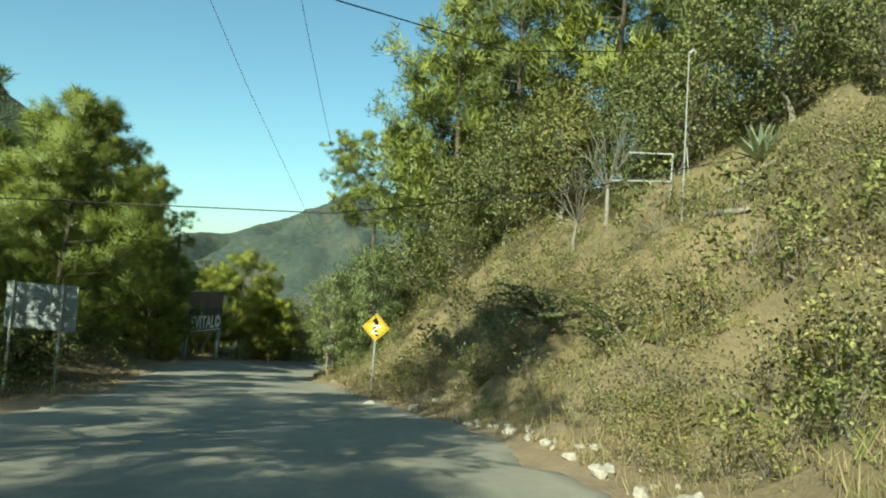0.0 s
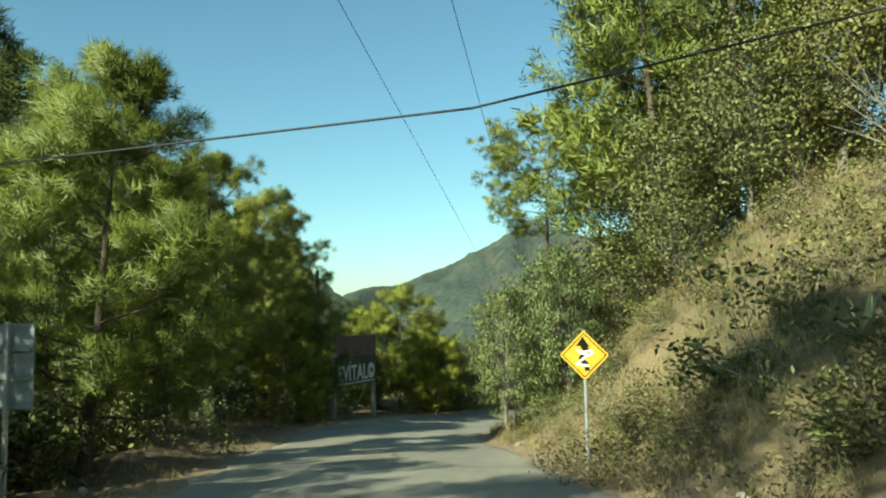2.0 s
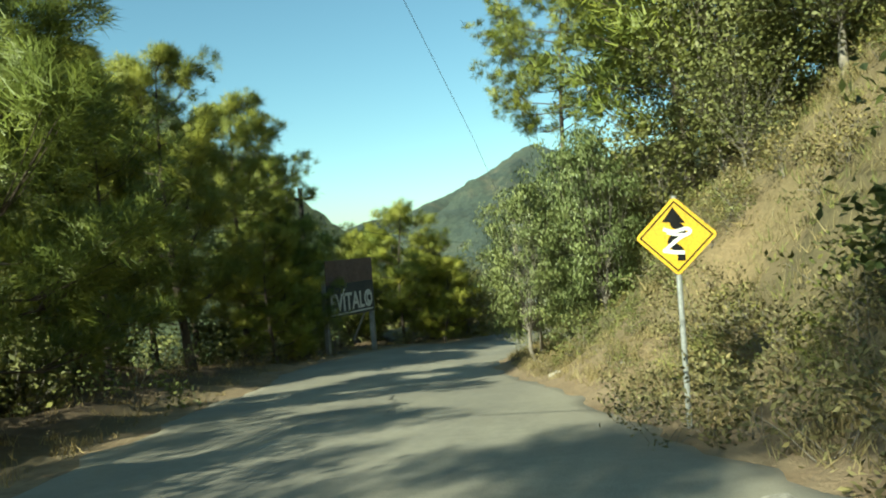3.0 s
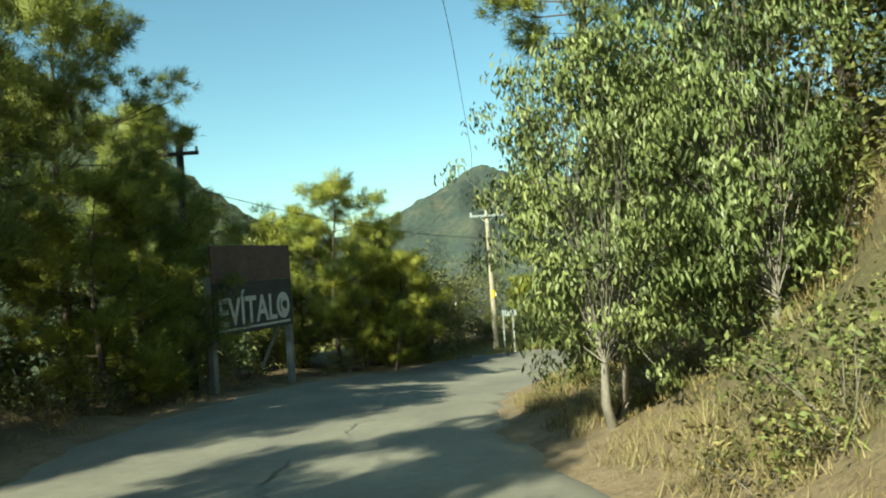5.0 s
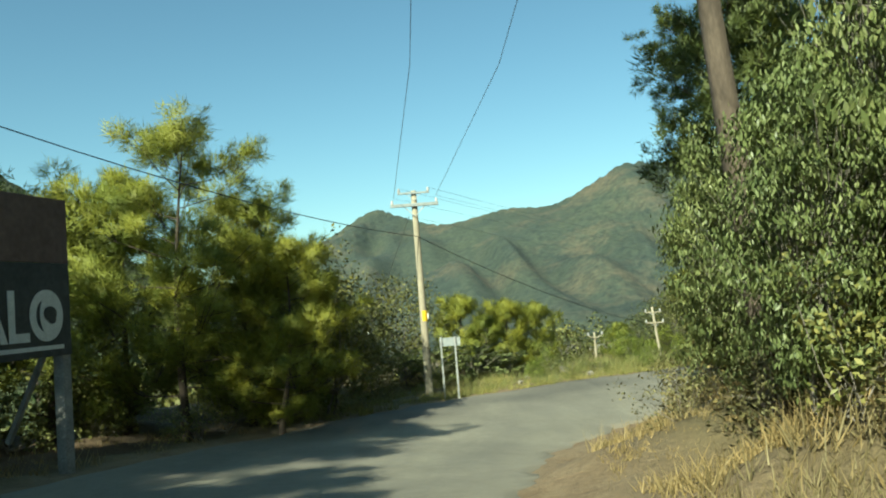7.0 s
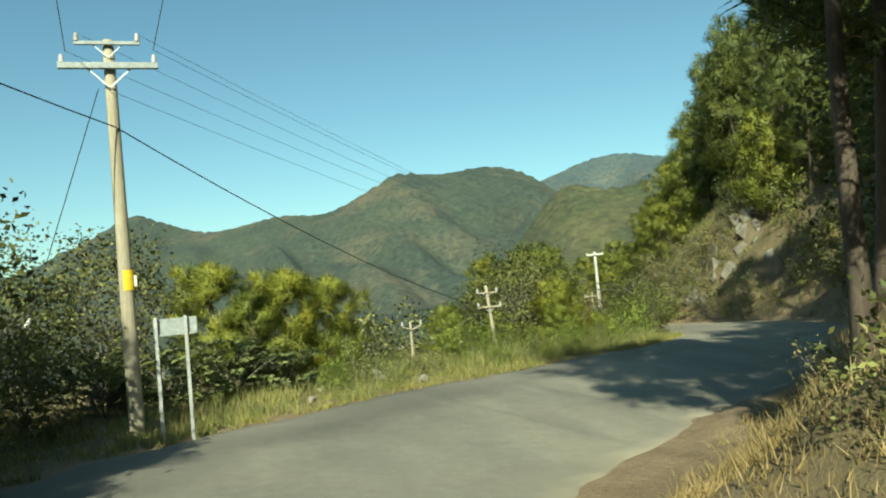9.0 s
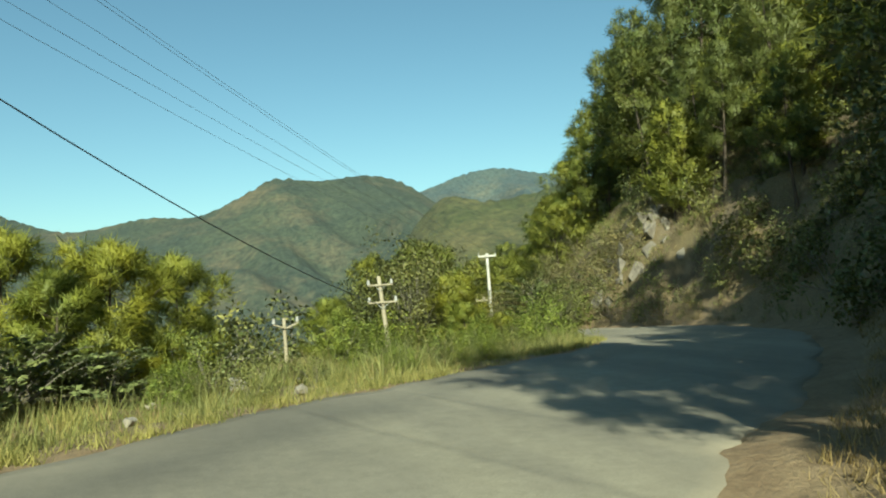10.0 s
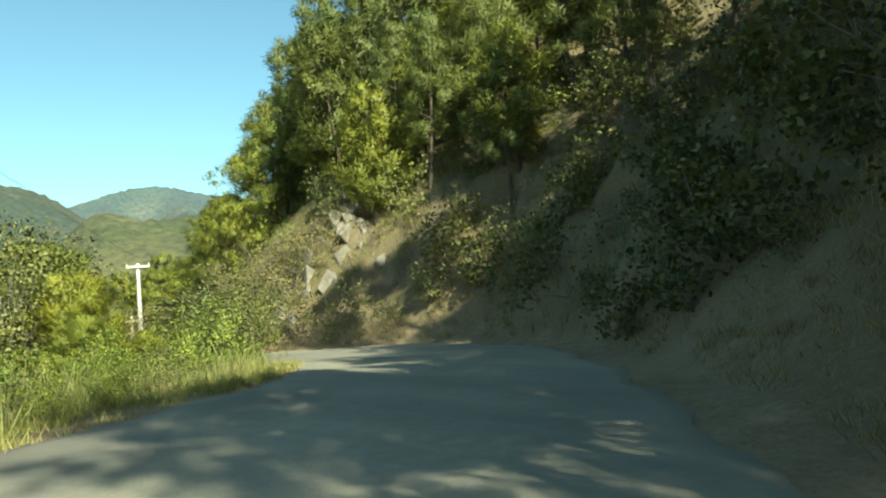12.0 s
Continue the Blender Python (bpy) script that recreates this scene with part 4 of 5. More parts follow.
# trees and bushes below the valley edge
for t, x, y, k in [(OAK_B, -11.4, 74.0, 0.88), (OAK_B, -13.5, 71.5, 0.8), (FEATHER, -9.6, 70.6, 1.05), (FEATHER, -8.2, 71.6, 0.95), (FEATHER, -10.8, 69.4, 0.95), (PINE_Y, -6.6, 74.2, 1.05), (PINE_Y, -5.0, 76.2, 0.95), (LUSH, -5.0, 74.0, 0.36), (FEATHER, -6.7, 72.6, 0.75), (PINE_Y, -8.6, 74.4, 1.1), (PINE_Y, -7.5, 73.2, 0.8), (PINE_Y, -0.8, 77.4, 0.62), (LUSH, -1.0, 75.4, 0.42), (LUSH, -0.3, 76.4, 0.40),
                   (LUSH, 0.2, 75.8, 0.32), (LUSH, -0.9, 76.4, 0.28), (OAK_B, 6.4, 88.0, 0.72), (OAK_B, 8.2, 93.5, 0.7), (LUSH, 2.6, 82.5, 0.62), (PINE_S, 8.8, 94.0, 0.8), (LUSH, 5.0, 80.5, 0.35), (LUSH, 3.9, 83.6, 0.5),
                   (PINE_S, 12.0, 104.0, 0.9), (PINE_FAR, 17.0, 114.0, 0.75), (LUSH, 9.3, 81.6, 0.6), (LUSH, 7.2, 79.2, 0.58), (LUSH, 7.5, 80.9, 0.38), (OAK_B, 4.6, 84.5, 0.84), (OAK_B, 3.4, 86.2, 0.72), (OAK_B, 2.4, 86.8, 0.6), (PINE_Y, 5.6, 82.9, 0.95), (PINE_Y, 7.0, 82.2, 0.42), (PINE_Y, 5.0, 80.9, 0.6), (OAK_B, 9.0, 81.8, 0.36), (LUSH, 5.6, 78.0, 0.4), (LUSH, 3.4, 76.6, 0.36), (LUSH, 1.6, 75.2, 0.3), (OAK_B, 8.6, 80.4, 0.42), (PINE_FAR_B, 23.0, 118.0, 0.75), (PINE_FAR, 29.0, 124.0, 0.8), (PINE_FAR_B, 20.0, 128.0, 0.8),
                   (PINE_FAR, 14.0, 120.0, 0.75), (PINE_FAR_B, 26.0, 134.0, 0.8), (PINE_FAR_B, 34.0, 140.0, 0.8), (PINE_FAR, 31.0, 132.0, 0.8), (PINE_FAR_B, 11.0, 112.0, 0.7), (PINE_M, 22.5, 112.0, 0.49), (PINE_S, 25.0, 113.0, 0.88), (PINE_M, 27.5, 112.5, 0.66), (PINE_M, 24.4, 106.0, 0.60), (PINE_FAR_B, 17.0, 113.0, 0.6), (PINE_M, 29.5, 116.0, 0.68), (PINE_S, 28.6, 105.0, 1.35), (PINE_M, 21.5, 101.0, 0.46), (PINE_M, 23.1, 101.5, 0.66), (PINE_S, 24.6, 100.5, 1.1), (PINE_M, 28.2, 100.6, 0.72), (PINE_S, 22.0, 111.0, 0.72), (PINE_M, 25.0, 115.0, 0.63), (PINE_S, 24.5, 108.5, 0.91), (PINE_M, 28.0, 117.0, 0.64), (PINE_FAR_B, 15.0, 106.5, 0.7), (PINE_S, 27.5, 110.5, 1.17), (PINE_FAR, 10.5, 101.0, 0.6), (OAK_B, -2.0, 92.0, 0.8), (OAK_B, -16.5, 66.5, 0.9), (OAK_B, -11.9, 67.8, 0.45)]:
    stand(t, x, y, k)


reseed(316)
# a tall pine on the inside of the bend, which shades the foot of the cutting
stand(PINE_M, 11.2, 65.4, 1.08)


def far_woods(name, n, label, keep):
    """Woods past the trees that stand singly: loose crowns of leaf clumps on short stems, too many to count."""
    reseed(77)
    x, y = RNG.uniform(-150, 120, n), RNG.uniform(-60, 190, n)
    s_, d_ = along(x, y)
    ok = keep(x, y, s_, d_)
    x, y = x[ok], y[ok]
    z, tall, per = lie(x, y)[0], RNG.uniform(4.0, 8.5, len(x)), 46
    h = np.tile(np.linspace(0.22, 1.0, per), len(x))
    a, big = np.tile(np.arange(per) * 2.4, len(x)) + np.repeat(RNG.uniform(0, 6.28, len(x)), per), np.repeat(tall, per)
    reach = big * 0.34 * np.sqrt(np.clip(1.05 - h, 0, 1)) * RNG.uniform(0.4, 1.1, len(h))
    at = np.stack([np.repeat(x, per) + np.cos(a) * reach, np.repeat(y, per) + np.sin(a) * reach, np.repeat(z, per) + h * big], -1)
    fc = unit(np.stack([np.cos(a), np.sin(a), 0.3 + h], -1) + RNG.normal(0, 0.25, at.shape))
    way = unit(np.stack([np.cos(a), np.sin(a), RNG.uniform(-0.2, 0.5, len(a))], -1) + RNG.normal(0, 0.3, at.shape))
    ln = RNG.uniform(0.7, 1.3, len(at))
    v, f = leaves(at, way, ln, ln * 0.7, fc)
    stems = [[((x[k], y[k], z[k] - 0.3), 0.12), ((x[k], y[k], z[k] + tall[k] * 0.5), 0.09), ((x[k], y[k], z[k] + tall[k] * 0.9), 0.03)] for k in range(len(x))]
    root = thing(name, (0, 0, 0), label, "woods", kind="stuff")
    child("crowns", mesh_from("crowns", v, f, WOODS, normals=np.repeat(fc, 4, 0)), root)
    v, f = tubes(stems, 3)
    child("stems", mesh_from("stems", v, f, PINE_BARK, True), root)


far_woods("valley_woods", 1500, "dense dark-green woods falling away into the valley", lambda x, y, s_, d_: (d_ < -21) & (s_ < 78) & (y < 120))
far_woods("hill_woods", 1100, "dense dark-green woods up the hill behind the bank", lambda x, y, s_, d_: (d_ > 26) & (s_ < 66) & (d_ < 90))

# undergrowth on the cut bank
def at_road(s_, d_):
    """The plan's place at a distance along the road and off its middle."""
    q = s_ + S0
    return (float(np.interp(q, AXIS_S, AXIS[:, 0]) + d_ * np.interp(q, AXIS_S, AXIS_RIGHT[:, 0])),
            float(np.interp(q, AXIS_S, AXIS[:, 1]) + d_ * np.interp(q, AXIS_S, AXIS_RIGHT[:, 1])))


reseed(307)
for k in range(100):
    s_, e_ = RNG.uniform(5, 44), 0.9 + 13 * RNG.uniform() ** 1.25
    x, y = at_road(s_, float(table(s_, HALF)) + e_)
    t = [BUSH_A, BUSH_B, BUSH_B, BUSH_B, BUSH_B, BUSH_C][int(RNG.integers(6))]
    stand(t, x, y, RNG.uniform(0.55, 1.05) * (0.6 if e_ < 2 else 1.0), sink=0.05)
reseed(309)
for k in range(28):
    s_, e_ = RNG.uniform(44, 80), 2.2 + 6 * RNG.uniform() ** 1.2
    x, y = at_road(s_, float(table(s_, HALF)) + e_)
    stand([BUSH_A, BUSH_B, SCRUB][int(RNG.integers(3))], x, y, RNG.uniform(0.4, 0.8), sink=0.05)
reseed(310)
for k in range(110):
    s_, e_ = RNG.uniform(80, 120), 0.8 + 11 * RNG.uniform()
    x, y = at_road(s_, float(table(s_, HALF)) + e_)
    stand([BUSH_A, BUSH_B, BUSH_C][int(RNG.integers(3))], x, y, RNG.uniform(0.6, 1.2), sink=0.1)
reseed(311)
for k in range(26):
    s_, e_ = RNG.uniform(20, 44), RNG.uniform(0.75, 2.6)
    x, y = at_road(s_, float(table(s_, HALF)) + e_)
    stand([BUSH_B, BUSH_A, BUSH_B][int(RNG.integers(3))], x, y, RNG.uniform(0.3, 0.65), sink=0.05)
reseed(319)
# weeds and low bushes that crowd the outer edge of the bend
for k in range(44):
    s_, e_ = RNG.uniform(69, 99), 1.1 + 2.2 * RNG.uniform()
    x, y = at_road(s_, -float(table(s_, HALF)) - e_)
    t = [LUSH, BUSH_A, BUSH_C][int(RNG.integers(3))]
    stand(t, x, y, RNG.uniform(0.8, 1.25) * {LUSH: 0.22, BUSH_A: 0.42, BUSH_C: 0.32}[t], sink=0.05)
reseed(318)
# dark growth over the shaded foot of the cutting
for k in range(46):
    s_, e_ = RNG.uniform(79, 94), 1.2 + 9 * RNG.uniform()
    x, y = at_road(s_, float(table(s_, HALF)) + e_)
    stand(THICKET, x, y, RNG.uniform(0.22, 0.5), sink=0.1)
reseed(317)
# yellow-green shrubs on the sunlit part of the cutting
for k in range(30):
    s_, e_ = RNG.uniform(99, 111), 0.8 + 5.5 * RNG.uniform()
    x, y = at_road(s_, float(table(s_, HALF)) + e_)
    stand(SCRUB, x, y, RNG.uniform(0.8, 1.7), sink=0.1)
for x, y, k in [(15.4, 91.0, 1.0), (15.0, 93.0, 1.25), (15.8, 95.2, 1.1), (16.4, 97.5, 1.0)]:
    stand(FEATHER, x, y, k)
reseed(308)
# shrubs on the near stretch of the cut bank
for k in range(60):
    s_, e_ = RNG.uniform(4, 17), 1.0 + 9.5 * RNG.uniform()
    x, y = at_road(s_, float(table(s_, HALF)) + e_)
    stand(SCRUB if RNG.uniform() < 0.9 else BUSH_A, x, y, RNG.uniform(0.5, 1.25) * (0.65 if e_ < 2 else 1.0), sink=0.05)
for k in range(26):
    s_, e_ = RNG.uniform(17, 40), 1.6 + 8 * RNG.uniform()
    x, y = at_road(s_, float(table(s_, HALF)) + e_)
    stand(SCRUB, x, y, RNG.uniform(0.45, 0.9), sink=0.05)
for x, y, k in [(-1.1, 23.1, 0.6), (-0.7, 23.5, 0.7), (-0.4, 24.2, 0.7), (-1.2, 24.5, 0.6), (-0.2, 23.0, 0.7), (0.2, 22.0, 0.8), (0.6, 21.0, 0.8), (-1.5, 25.4, 0.6)]:
    stand(BUSH_B, x, y, k, sink=0.05)
for x, y, k in [(3.9, 18.0, 0.7), (2.6, 20.2, 0.5), (5.3, 15.4, 0.65), (1.5, 23.8, 0.45)]:
    stand(FEATHER, x, y, k)
reseed(320)
# brush and small shrubs thick over the whole near bank
for k in range(105):
    s_, e_ = RNG.uniform(3, 34), 0.7 + 9.5 * RNG.uniform() ** 1.15
    x, y = at_road(s_, float(table(s_, HALF)) + e_)
    stand([BRUSH, OLIVE, BRUSH, SCRUB, BRUSH][int(RNG.integers(5))], x, y, RNG.uniform(0.45, 0.95) * (0.55 if e_ < 1.6 else 1.0), sink=0.05, stretch=RNG.uniform(0.8, 1.5))
reseed(321)
# leafy growth close beside the road at the foot of the bend's bank
for k in range(24):
    s_, e_ = RNG.uniform(39, 56), 2.1 + 2.6 * RNG.uniform()
    x, y = at_road(s_, float(table(s_, HALF)) + e_)
    stand([BRUSH, SCRUB, BRUSH, OLIVE][int(RNG.integers(4))], x, y, RNG.uniform(0.6, 1.0), sink=0.05, stretch=RNG.uniform(1.0, 1.5))
for x, y, k in [(-4.3, 45.6, 0.45), (-3.9, 48.4, 0.5), (-3.6, 50.6, 0.45)]:
    stand(HANGING, x, y, k)
reseed(312)
# thickets behind the pines and down the valley side
for k in range(26):
    s_, e_ = RNG.uniform(15, 36), RNG.uniform(2.8, 6.0)
    x, y = at_road(s_, -float(table(s_, HALF)) - e_)
    stand(THICKET, x, y, RNG.uniform(0.3, 0.6), sink=0.1)
for k in range(22):
    s_, e_ = RNG.uniform(20, 60), RNG.uniform(4.5, 8.5)
    x, y = at_road(s_, -float(table(s_, HALF)) - e_)
    stand(THICKET, x, y, RNG.uniform(0.35, 0.65), sink=0.1)
for k in range(30):
    s_, e_ = RNG.uniform(6, 66), RNG.uniform(8, 22)
    x, y = at_road(s_, -float(table(s_, HALF)) - e_)
    stand(THICKET, x, y, RNG.uniform(0.6, 1.05), sink=0.1)
for k in range(26):
    s_, e_ = RNG.uniform(66, 106), RNG.uniform(9.5, 24)
    x, y = at_road(s_, -float(table(s_, HALF)) - e_)
    stand(BUSH_C, x, y, RNG.uniform(0.9, 1.5), sink=0.1)
reseed(313)
# low growth at the foot of the pines, and along the valley's edge
for k in range(46):
    s_, e_ = RNG.uniform(14, 66), 1.2 + 9 * RNG.uniform() ** 1.4
    x, y = at_road(s_, -float(table(s_, HALF)) - e_)
    stand([BUSH_A, BUSH_B, BUSH_C][int(RNG.integers(3))], x, y, RNG.uniform(0.45, 0.9), sink=0.05)
for k in range(40):
    s_, e_ = RNG.uniform(64, 98), 2.6 + 8 * RNG.uniform()
    x, y = at_road(s_, -float(table(s_, HALF)) - e_)
    stand([BUSH_A, BUSH_C, BUSH_A, BUSH_B][int(RNG.integers(4))], x, y, RNG.uniform(0.3, 0.6), sink=0.05)
stand(BARE, 6.4, 26.0, 1.0)
stand(BARE, 5.6, 28.0, 0.9)


def grass(name, n, s_range, e_range, side, blade, mat, label, per=8, bias=1.0):
    """Tufts over a strip beside the road; too many to count."""
    s_ = RNG.uniform(*s_range, n)
    e_ = e_range[0] + (e_range[1] - e_range[0]) * RNG.uniform(0, 1, n) ** bias
    q, d_ = s_ + S0, side * (table(s_, HALF) + e_)
    x = np.interp(q, AXIS_S, AXIS[:, 0]) + d_ * np.interp(q, AXIS_S, AXIS_RIGHT[:, 0])
    y = np.interp(q, AXIS_S, AXIS[:, 1]) + d_ * np.interp(q, AXIS_S, AXIS_RIGHT[:, 1])
    keep = waves(x, y, 2.6, 77) + RNG.normal(0, 0.5, n) > -0.35
    x, y = x[keep], y[keep]
    z = lie(x, y)[0]
    size = blade * RNG.uniform(0.5, 1.3, len(x)) * (1 + 0.35 * waves(x, y, 4.0, 78))
    at = np.repeat(np.stack([x, y, z - 0.02], -1), per, 0) + RNG.normal(0, 1, (len(x) * per, 3)) * np.array([0.07, 0.07, 0])
    way = unit(RNG.normal(0, 0.42, (len(at), 3)) * np.array([1, 1, 0]) + np.array([0, 0, 1]))
    ln = np.repeat(size, per) * RNG.uniform(0.6, 1.2, len(at))
    v, f = blades(at, way, ln, 0.011 + 0.014 * ln, 0.1)
    tagged(new(name, mesh_from(name, v, f, mat)), label, "grass", kind="stuff")


reseed(314)
grass("dry_grass", 21000, (2, 46), (0.35, 14), 1, 0.29, STRAW, "dry straw-coloured grass on the cut bank", bias=1.1)
grass("bank_weeds", 3500, (2, 38), (1.2, 14), 1, 0.34, GREEN_GRASS, "yellow-green weeds between the dry grass")
grass("bend_grass", 11000, (36, 84), (0.9, 7), 1, 0.24, STRAW, "dry grass at the foot of the bend's bank")
grass("cutting_straw", 8000, (90, 112), (0.5, 9), 1, 0.34, STRAW, "dry tufts on the sunlit rock cutting")
grass("cutting_grass", 8000, (84, 125), (0.8, 13), 1, 0.5, GREEN_GRASS, "weeds on the ledges of the rock cutting")
grass("verge_grass", 15500, (60, 104), (0.05, 6.5), -1, 0.30, VERGE_GREEN, "sunlit yellow-green grass on the valley verge", bias=1.2)
grass("verge_weeds", 3600, (66, 104), (0.5, 4.5), -1, 0.62, VERGE_GREEN, "tall yellow-green weeds along the edge of the valley verge", per=6)
grass("verge_straw", 1300, (62, 104), (0.8, 8), -1, 0.50, STRAW, "tall straw stalks on the valley verge")
grass("forest_grass", 3500, (5, 64), (0.4, 9), -1, 0.24, STRAW, "sparse dry grass under the pines")

reseed(315)
# ---- stones ----
OUTCROP = [(18.6, 88.3, 12), (19.3, 87.2, 7), (17.9, 89.6, 5), (15.6, 93.2, 3)]


def stone(size, seed, flat=0.6, thin=0.75, corners=15):
    rng = np.random.default_rng(seed)
    bm = bmesh.new()
    for p in unit(rng.normal(size=(corners, 3))) * rng.uniform(0.6, 1.0, (corners, 1)):
        bm.verts.new(Vector(p * np.array([1, thin, flat]) * size / 2))
    got = bmesh.ops.convex_hull(bm, input=bm.verts)
    bmesh.ops.delete(bm, geom=list({g for g in got["geom_interior"] + got["geom_unused"] if isinstance(g, bmesh.types.BMVert)}), context="VERTS")
    bmesh.ops.bevel(bm, geom=list(bm.edges), offset=size * 0.02, segments=1, affect="EDGES")
    return bm


def rock(x, y, size, seed, label, mat, name="rock", flat=0.6, group="", sink=0.25, z=None, thin=0.75, turn=None, tip=12):
    me = bpy.data.meshes.new(name)
    bm = stone(size, seed, flat, thin, 15 if thin > 0.7 else 10)
    bm.to_mesh(me)
    bm.free()
    me.materials.append(mat)
    ob = new(name, me)
    ob.matrix_basis = pose(x, y, (height(x, y) if z is None else z) + size * flat * (0.5 - sink), RNG.uniform(-tip, tip), RNG.uniform(-tip, tip), RNG.uniform(0, 360) if turn is None else turn)
    return tagged(ob, label, "rock", group)


for k in range(34):
    s_ = 5.5 + 11 * k / 34 + RNG.normal(0, 0.15)
    x, y = at_road(s_, float(table(s_, HALF)) + RNG.uniform(0.25, 0.8))
    rock(x, y, RNG.uniform(0.12, 0.36), 100 + k, "pale loose stone along the road's edge", STONE, "edge_stone", group="stones along the edge")
for k in range(26):
    s_, e_ = RNG.uniform(6, 40), RNG.uniform(0.3, 9)
    x, y = at_road(s_, float(table(s_, HALF)) + e_)
    rock(x, y, RNG.uniform(0.12, 0.34), 150 + k, "stone lying in the dry grass of the bank", STONE, "bank_stone", group="stones on the bank")
rock(-0.45, 20.5, 0.62, 1, "pale flat stone on the road's dirt edge", STONE, flat=0.4)
rock(0.9, 18.2, 0.55, 2, "rounded boulder at the foot of the bank", STONE)
rock(-4.3, 71.6, 1.1, 3, "pale boulder in the verge grass", STONE, flat=0.5)
rock(-2.9, 72.4, 0.5, 4, "pale boulder in the verge grass", STONE)
rock(-5.8, 70.6, 0.45, 5, "pale boulder in the verge grass", STONE)
for k in range(14):
    s_, e_ = RNG.uniform(62, 82), RNG.uniform(0.9, 4.5)
    x, y = at_road(s_, -float(table(s_, HALF)) - e_)
    rock(x, y, RNG.uniform(0.15, 0.55), 300 + k, "pale rubble stone in the verge grass", STONE, "verge_stone", group="stones on the verge")
rock(-9.3, 21.6, 0.35, 6, "pale stone on the leaf litter", STONE)
rock(-9.9, 23.0, 0.28, 7, "pale stone on the leaf litter", STONE)
for k, (x, y, n) in enumerate(OUTCROP):
    for j in range(n):
        rock(x + RNG.normal(0, 0.7), y + RNG.normal(0, 0.7), RNG.uniform(0.6, 1.6), 200 + 11 * k + j, "angular pale grey slab jutting from the cutting", CLIFF_STONE, "cliff_rock", flat=RNG.uniform(0.9, 1.4),
             group="rocks of the cutting", sink=0.62, thin=0.5, turn=RNG.normal(-45, 28), tip=20)

# ---- signs ----


def ribbon(points, width, thick, closed=False):
    """A flat band in the xz plane along a line, facing -y."""
    bm = bmesh.new()
    p = np.array(points, float)
    way = unit((np.roll(p, -1, 0) - np.roll(p, 1, 0)) if closed else np.gradient(p, axis=0))
    side = np.stack([-way[:, 1], way[:, 0]], -1) * width / 2
    rows = [[bm.verts.new((q[0], y, q[1])) for q in (p + k * side)] for k in (1, -1) for y in (0, -thick)]
    n = len(p)
    for a in range(n if closed else n - 1):
        b = (a + 1) % n
        for r0, r1 in ((0, 1), (1, 3), (3, 2), (2, 0)):
            bm.faces.new((rows[r0][a], rows[r0][b], rows[r1][b], rows[r1][a]))
    if not closed:
        for a in (0, -1):
            bm.faces.new([rows[r][a] for r in (0, 1, 3, 2)])
    return bm


def post(height_, radius, at=(0, 0, 0), sides=10):
    bm = bmesh.new()
    bmesh.ops.create_cone(bm, cap_ends=True, segments=sides, radius1=radius, radius2=radius, depth=height_, matrix=pose(at[0], at[1], at[2] + height_ / 2))
    return bm


def warning_sign():
    x, y, c = -0.83, 24.0, 1.64
    z = height(x, y)
    root = thing("warning_sign", (x, y, z), "yellow diamond winding-road sign scrawled with white paint", "road sign", turn=-6)
    up = c - z
    part("post", post(up + 0.45 + 0.3, 0.032, (0, 0.03, -0.3)), POST_METAL, root, "thin grey metal post")
    bm = bmesh.new()
    box(bm, (0.71, 0.012, 0.71), (0, 0, up), (0, 45, 0))
    bmesh.ops.bevel(bm, geom=[e for e in bm.edges if abs((e.verts[0].co - e.verts[1].co).y) > 0.01], offset=0.05, segments=4, affect="EDGES", profile=0.5)
    panel = part("panel", bm, YELLOW, root)
    h = 0.47
    part("border", ribbon([(0, up + h - 0.035), (h - 0.035, up), (0, up - h + 0.035), (-h + 0.035, up)], 0.026, 0.003, True), SIGN_BLACK, panel, "thin black border").location.y = -0.0065
    curve = [(0.05, -0.31), (0.05, -0.22), (0.03, -0.17), (-0.03, -0.12), (-0.06, -0.07), (-0.03, -0.02), (0.05, 0.02), (0.075, 0.07), (0.04, 0.12), (-0.01, 0.15), (-0.02, 0.19)]
    line = smooth_line(curve, 5)
    part("arrow_shaft", ribbon([(a, up + b) for a, b in line], 0.095, 0.003), SIGN_BLACK, panel, "black winding arrow").location.y = -0.0066
    bm = bmesh.new()
    tri = [(-0.02, 0.37), (-0.16, 0.19), (0.12, 0.16)]
    front = [bm.verts.new((a, -0.004, up + b)) for a, b in tri]
    back = [bm.verts.new((a, 0, up + b)) for a, b in tri]
    bm.faces.new(front)
    bm.faces.new(back[::-1])
    for k in range(3):
        bm.faces.new((front[k], back[k], back[(k + 1) % 3], front[(k + 1) % 3]))
    part("arrow_head", bm, SIGN_BLACK, panel).location.y = -0.0066
    for pts, w in (([(-0.15, 0.10), (-0.02, 0.06), (0.13, 0.09), (0.17, 0.04), (0.05, -0.02), (-0.06, -0.10), (-0.17, -0.19)], 0.045), ([(-0.17, -0.17), (-0.02, -0.20), (0.12, -0.21)], 0.05), ([(-0.11, 0.05), (0.0, 0.02), (0.12, 0.02)], 0.03)):
        part("paint_scrawl", ribbon([(a, up + b) for a, b in smooth_line(pts, 5)], w, 0.003), LETTER_WHITE, panel, "white spray-paint scrawl").location.y = -0.0105
    panel.matrix_basis = Matrix.Translation((0, 0, up)) @ Matrix.Diagonal((0.88, 1, 0.88, 1)) @ Matrix.Translation((0, 0, -up))
    return root


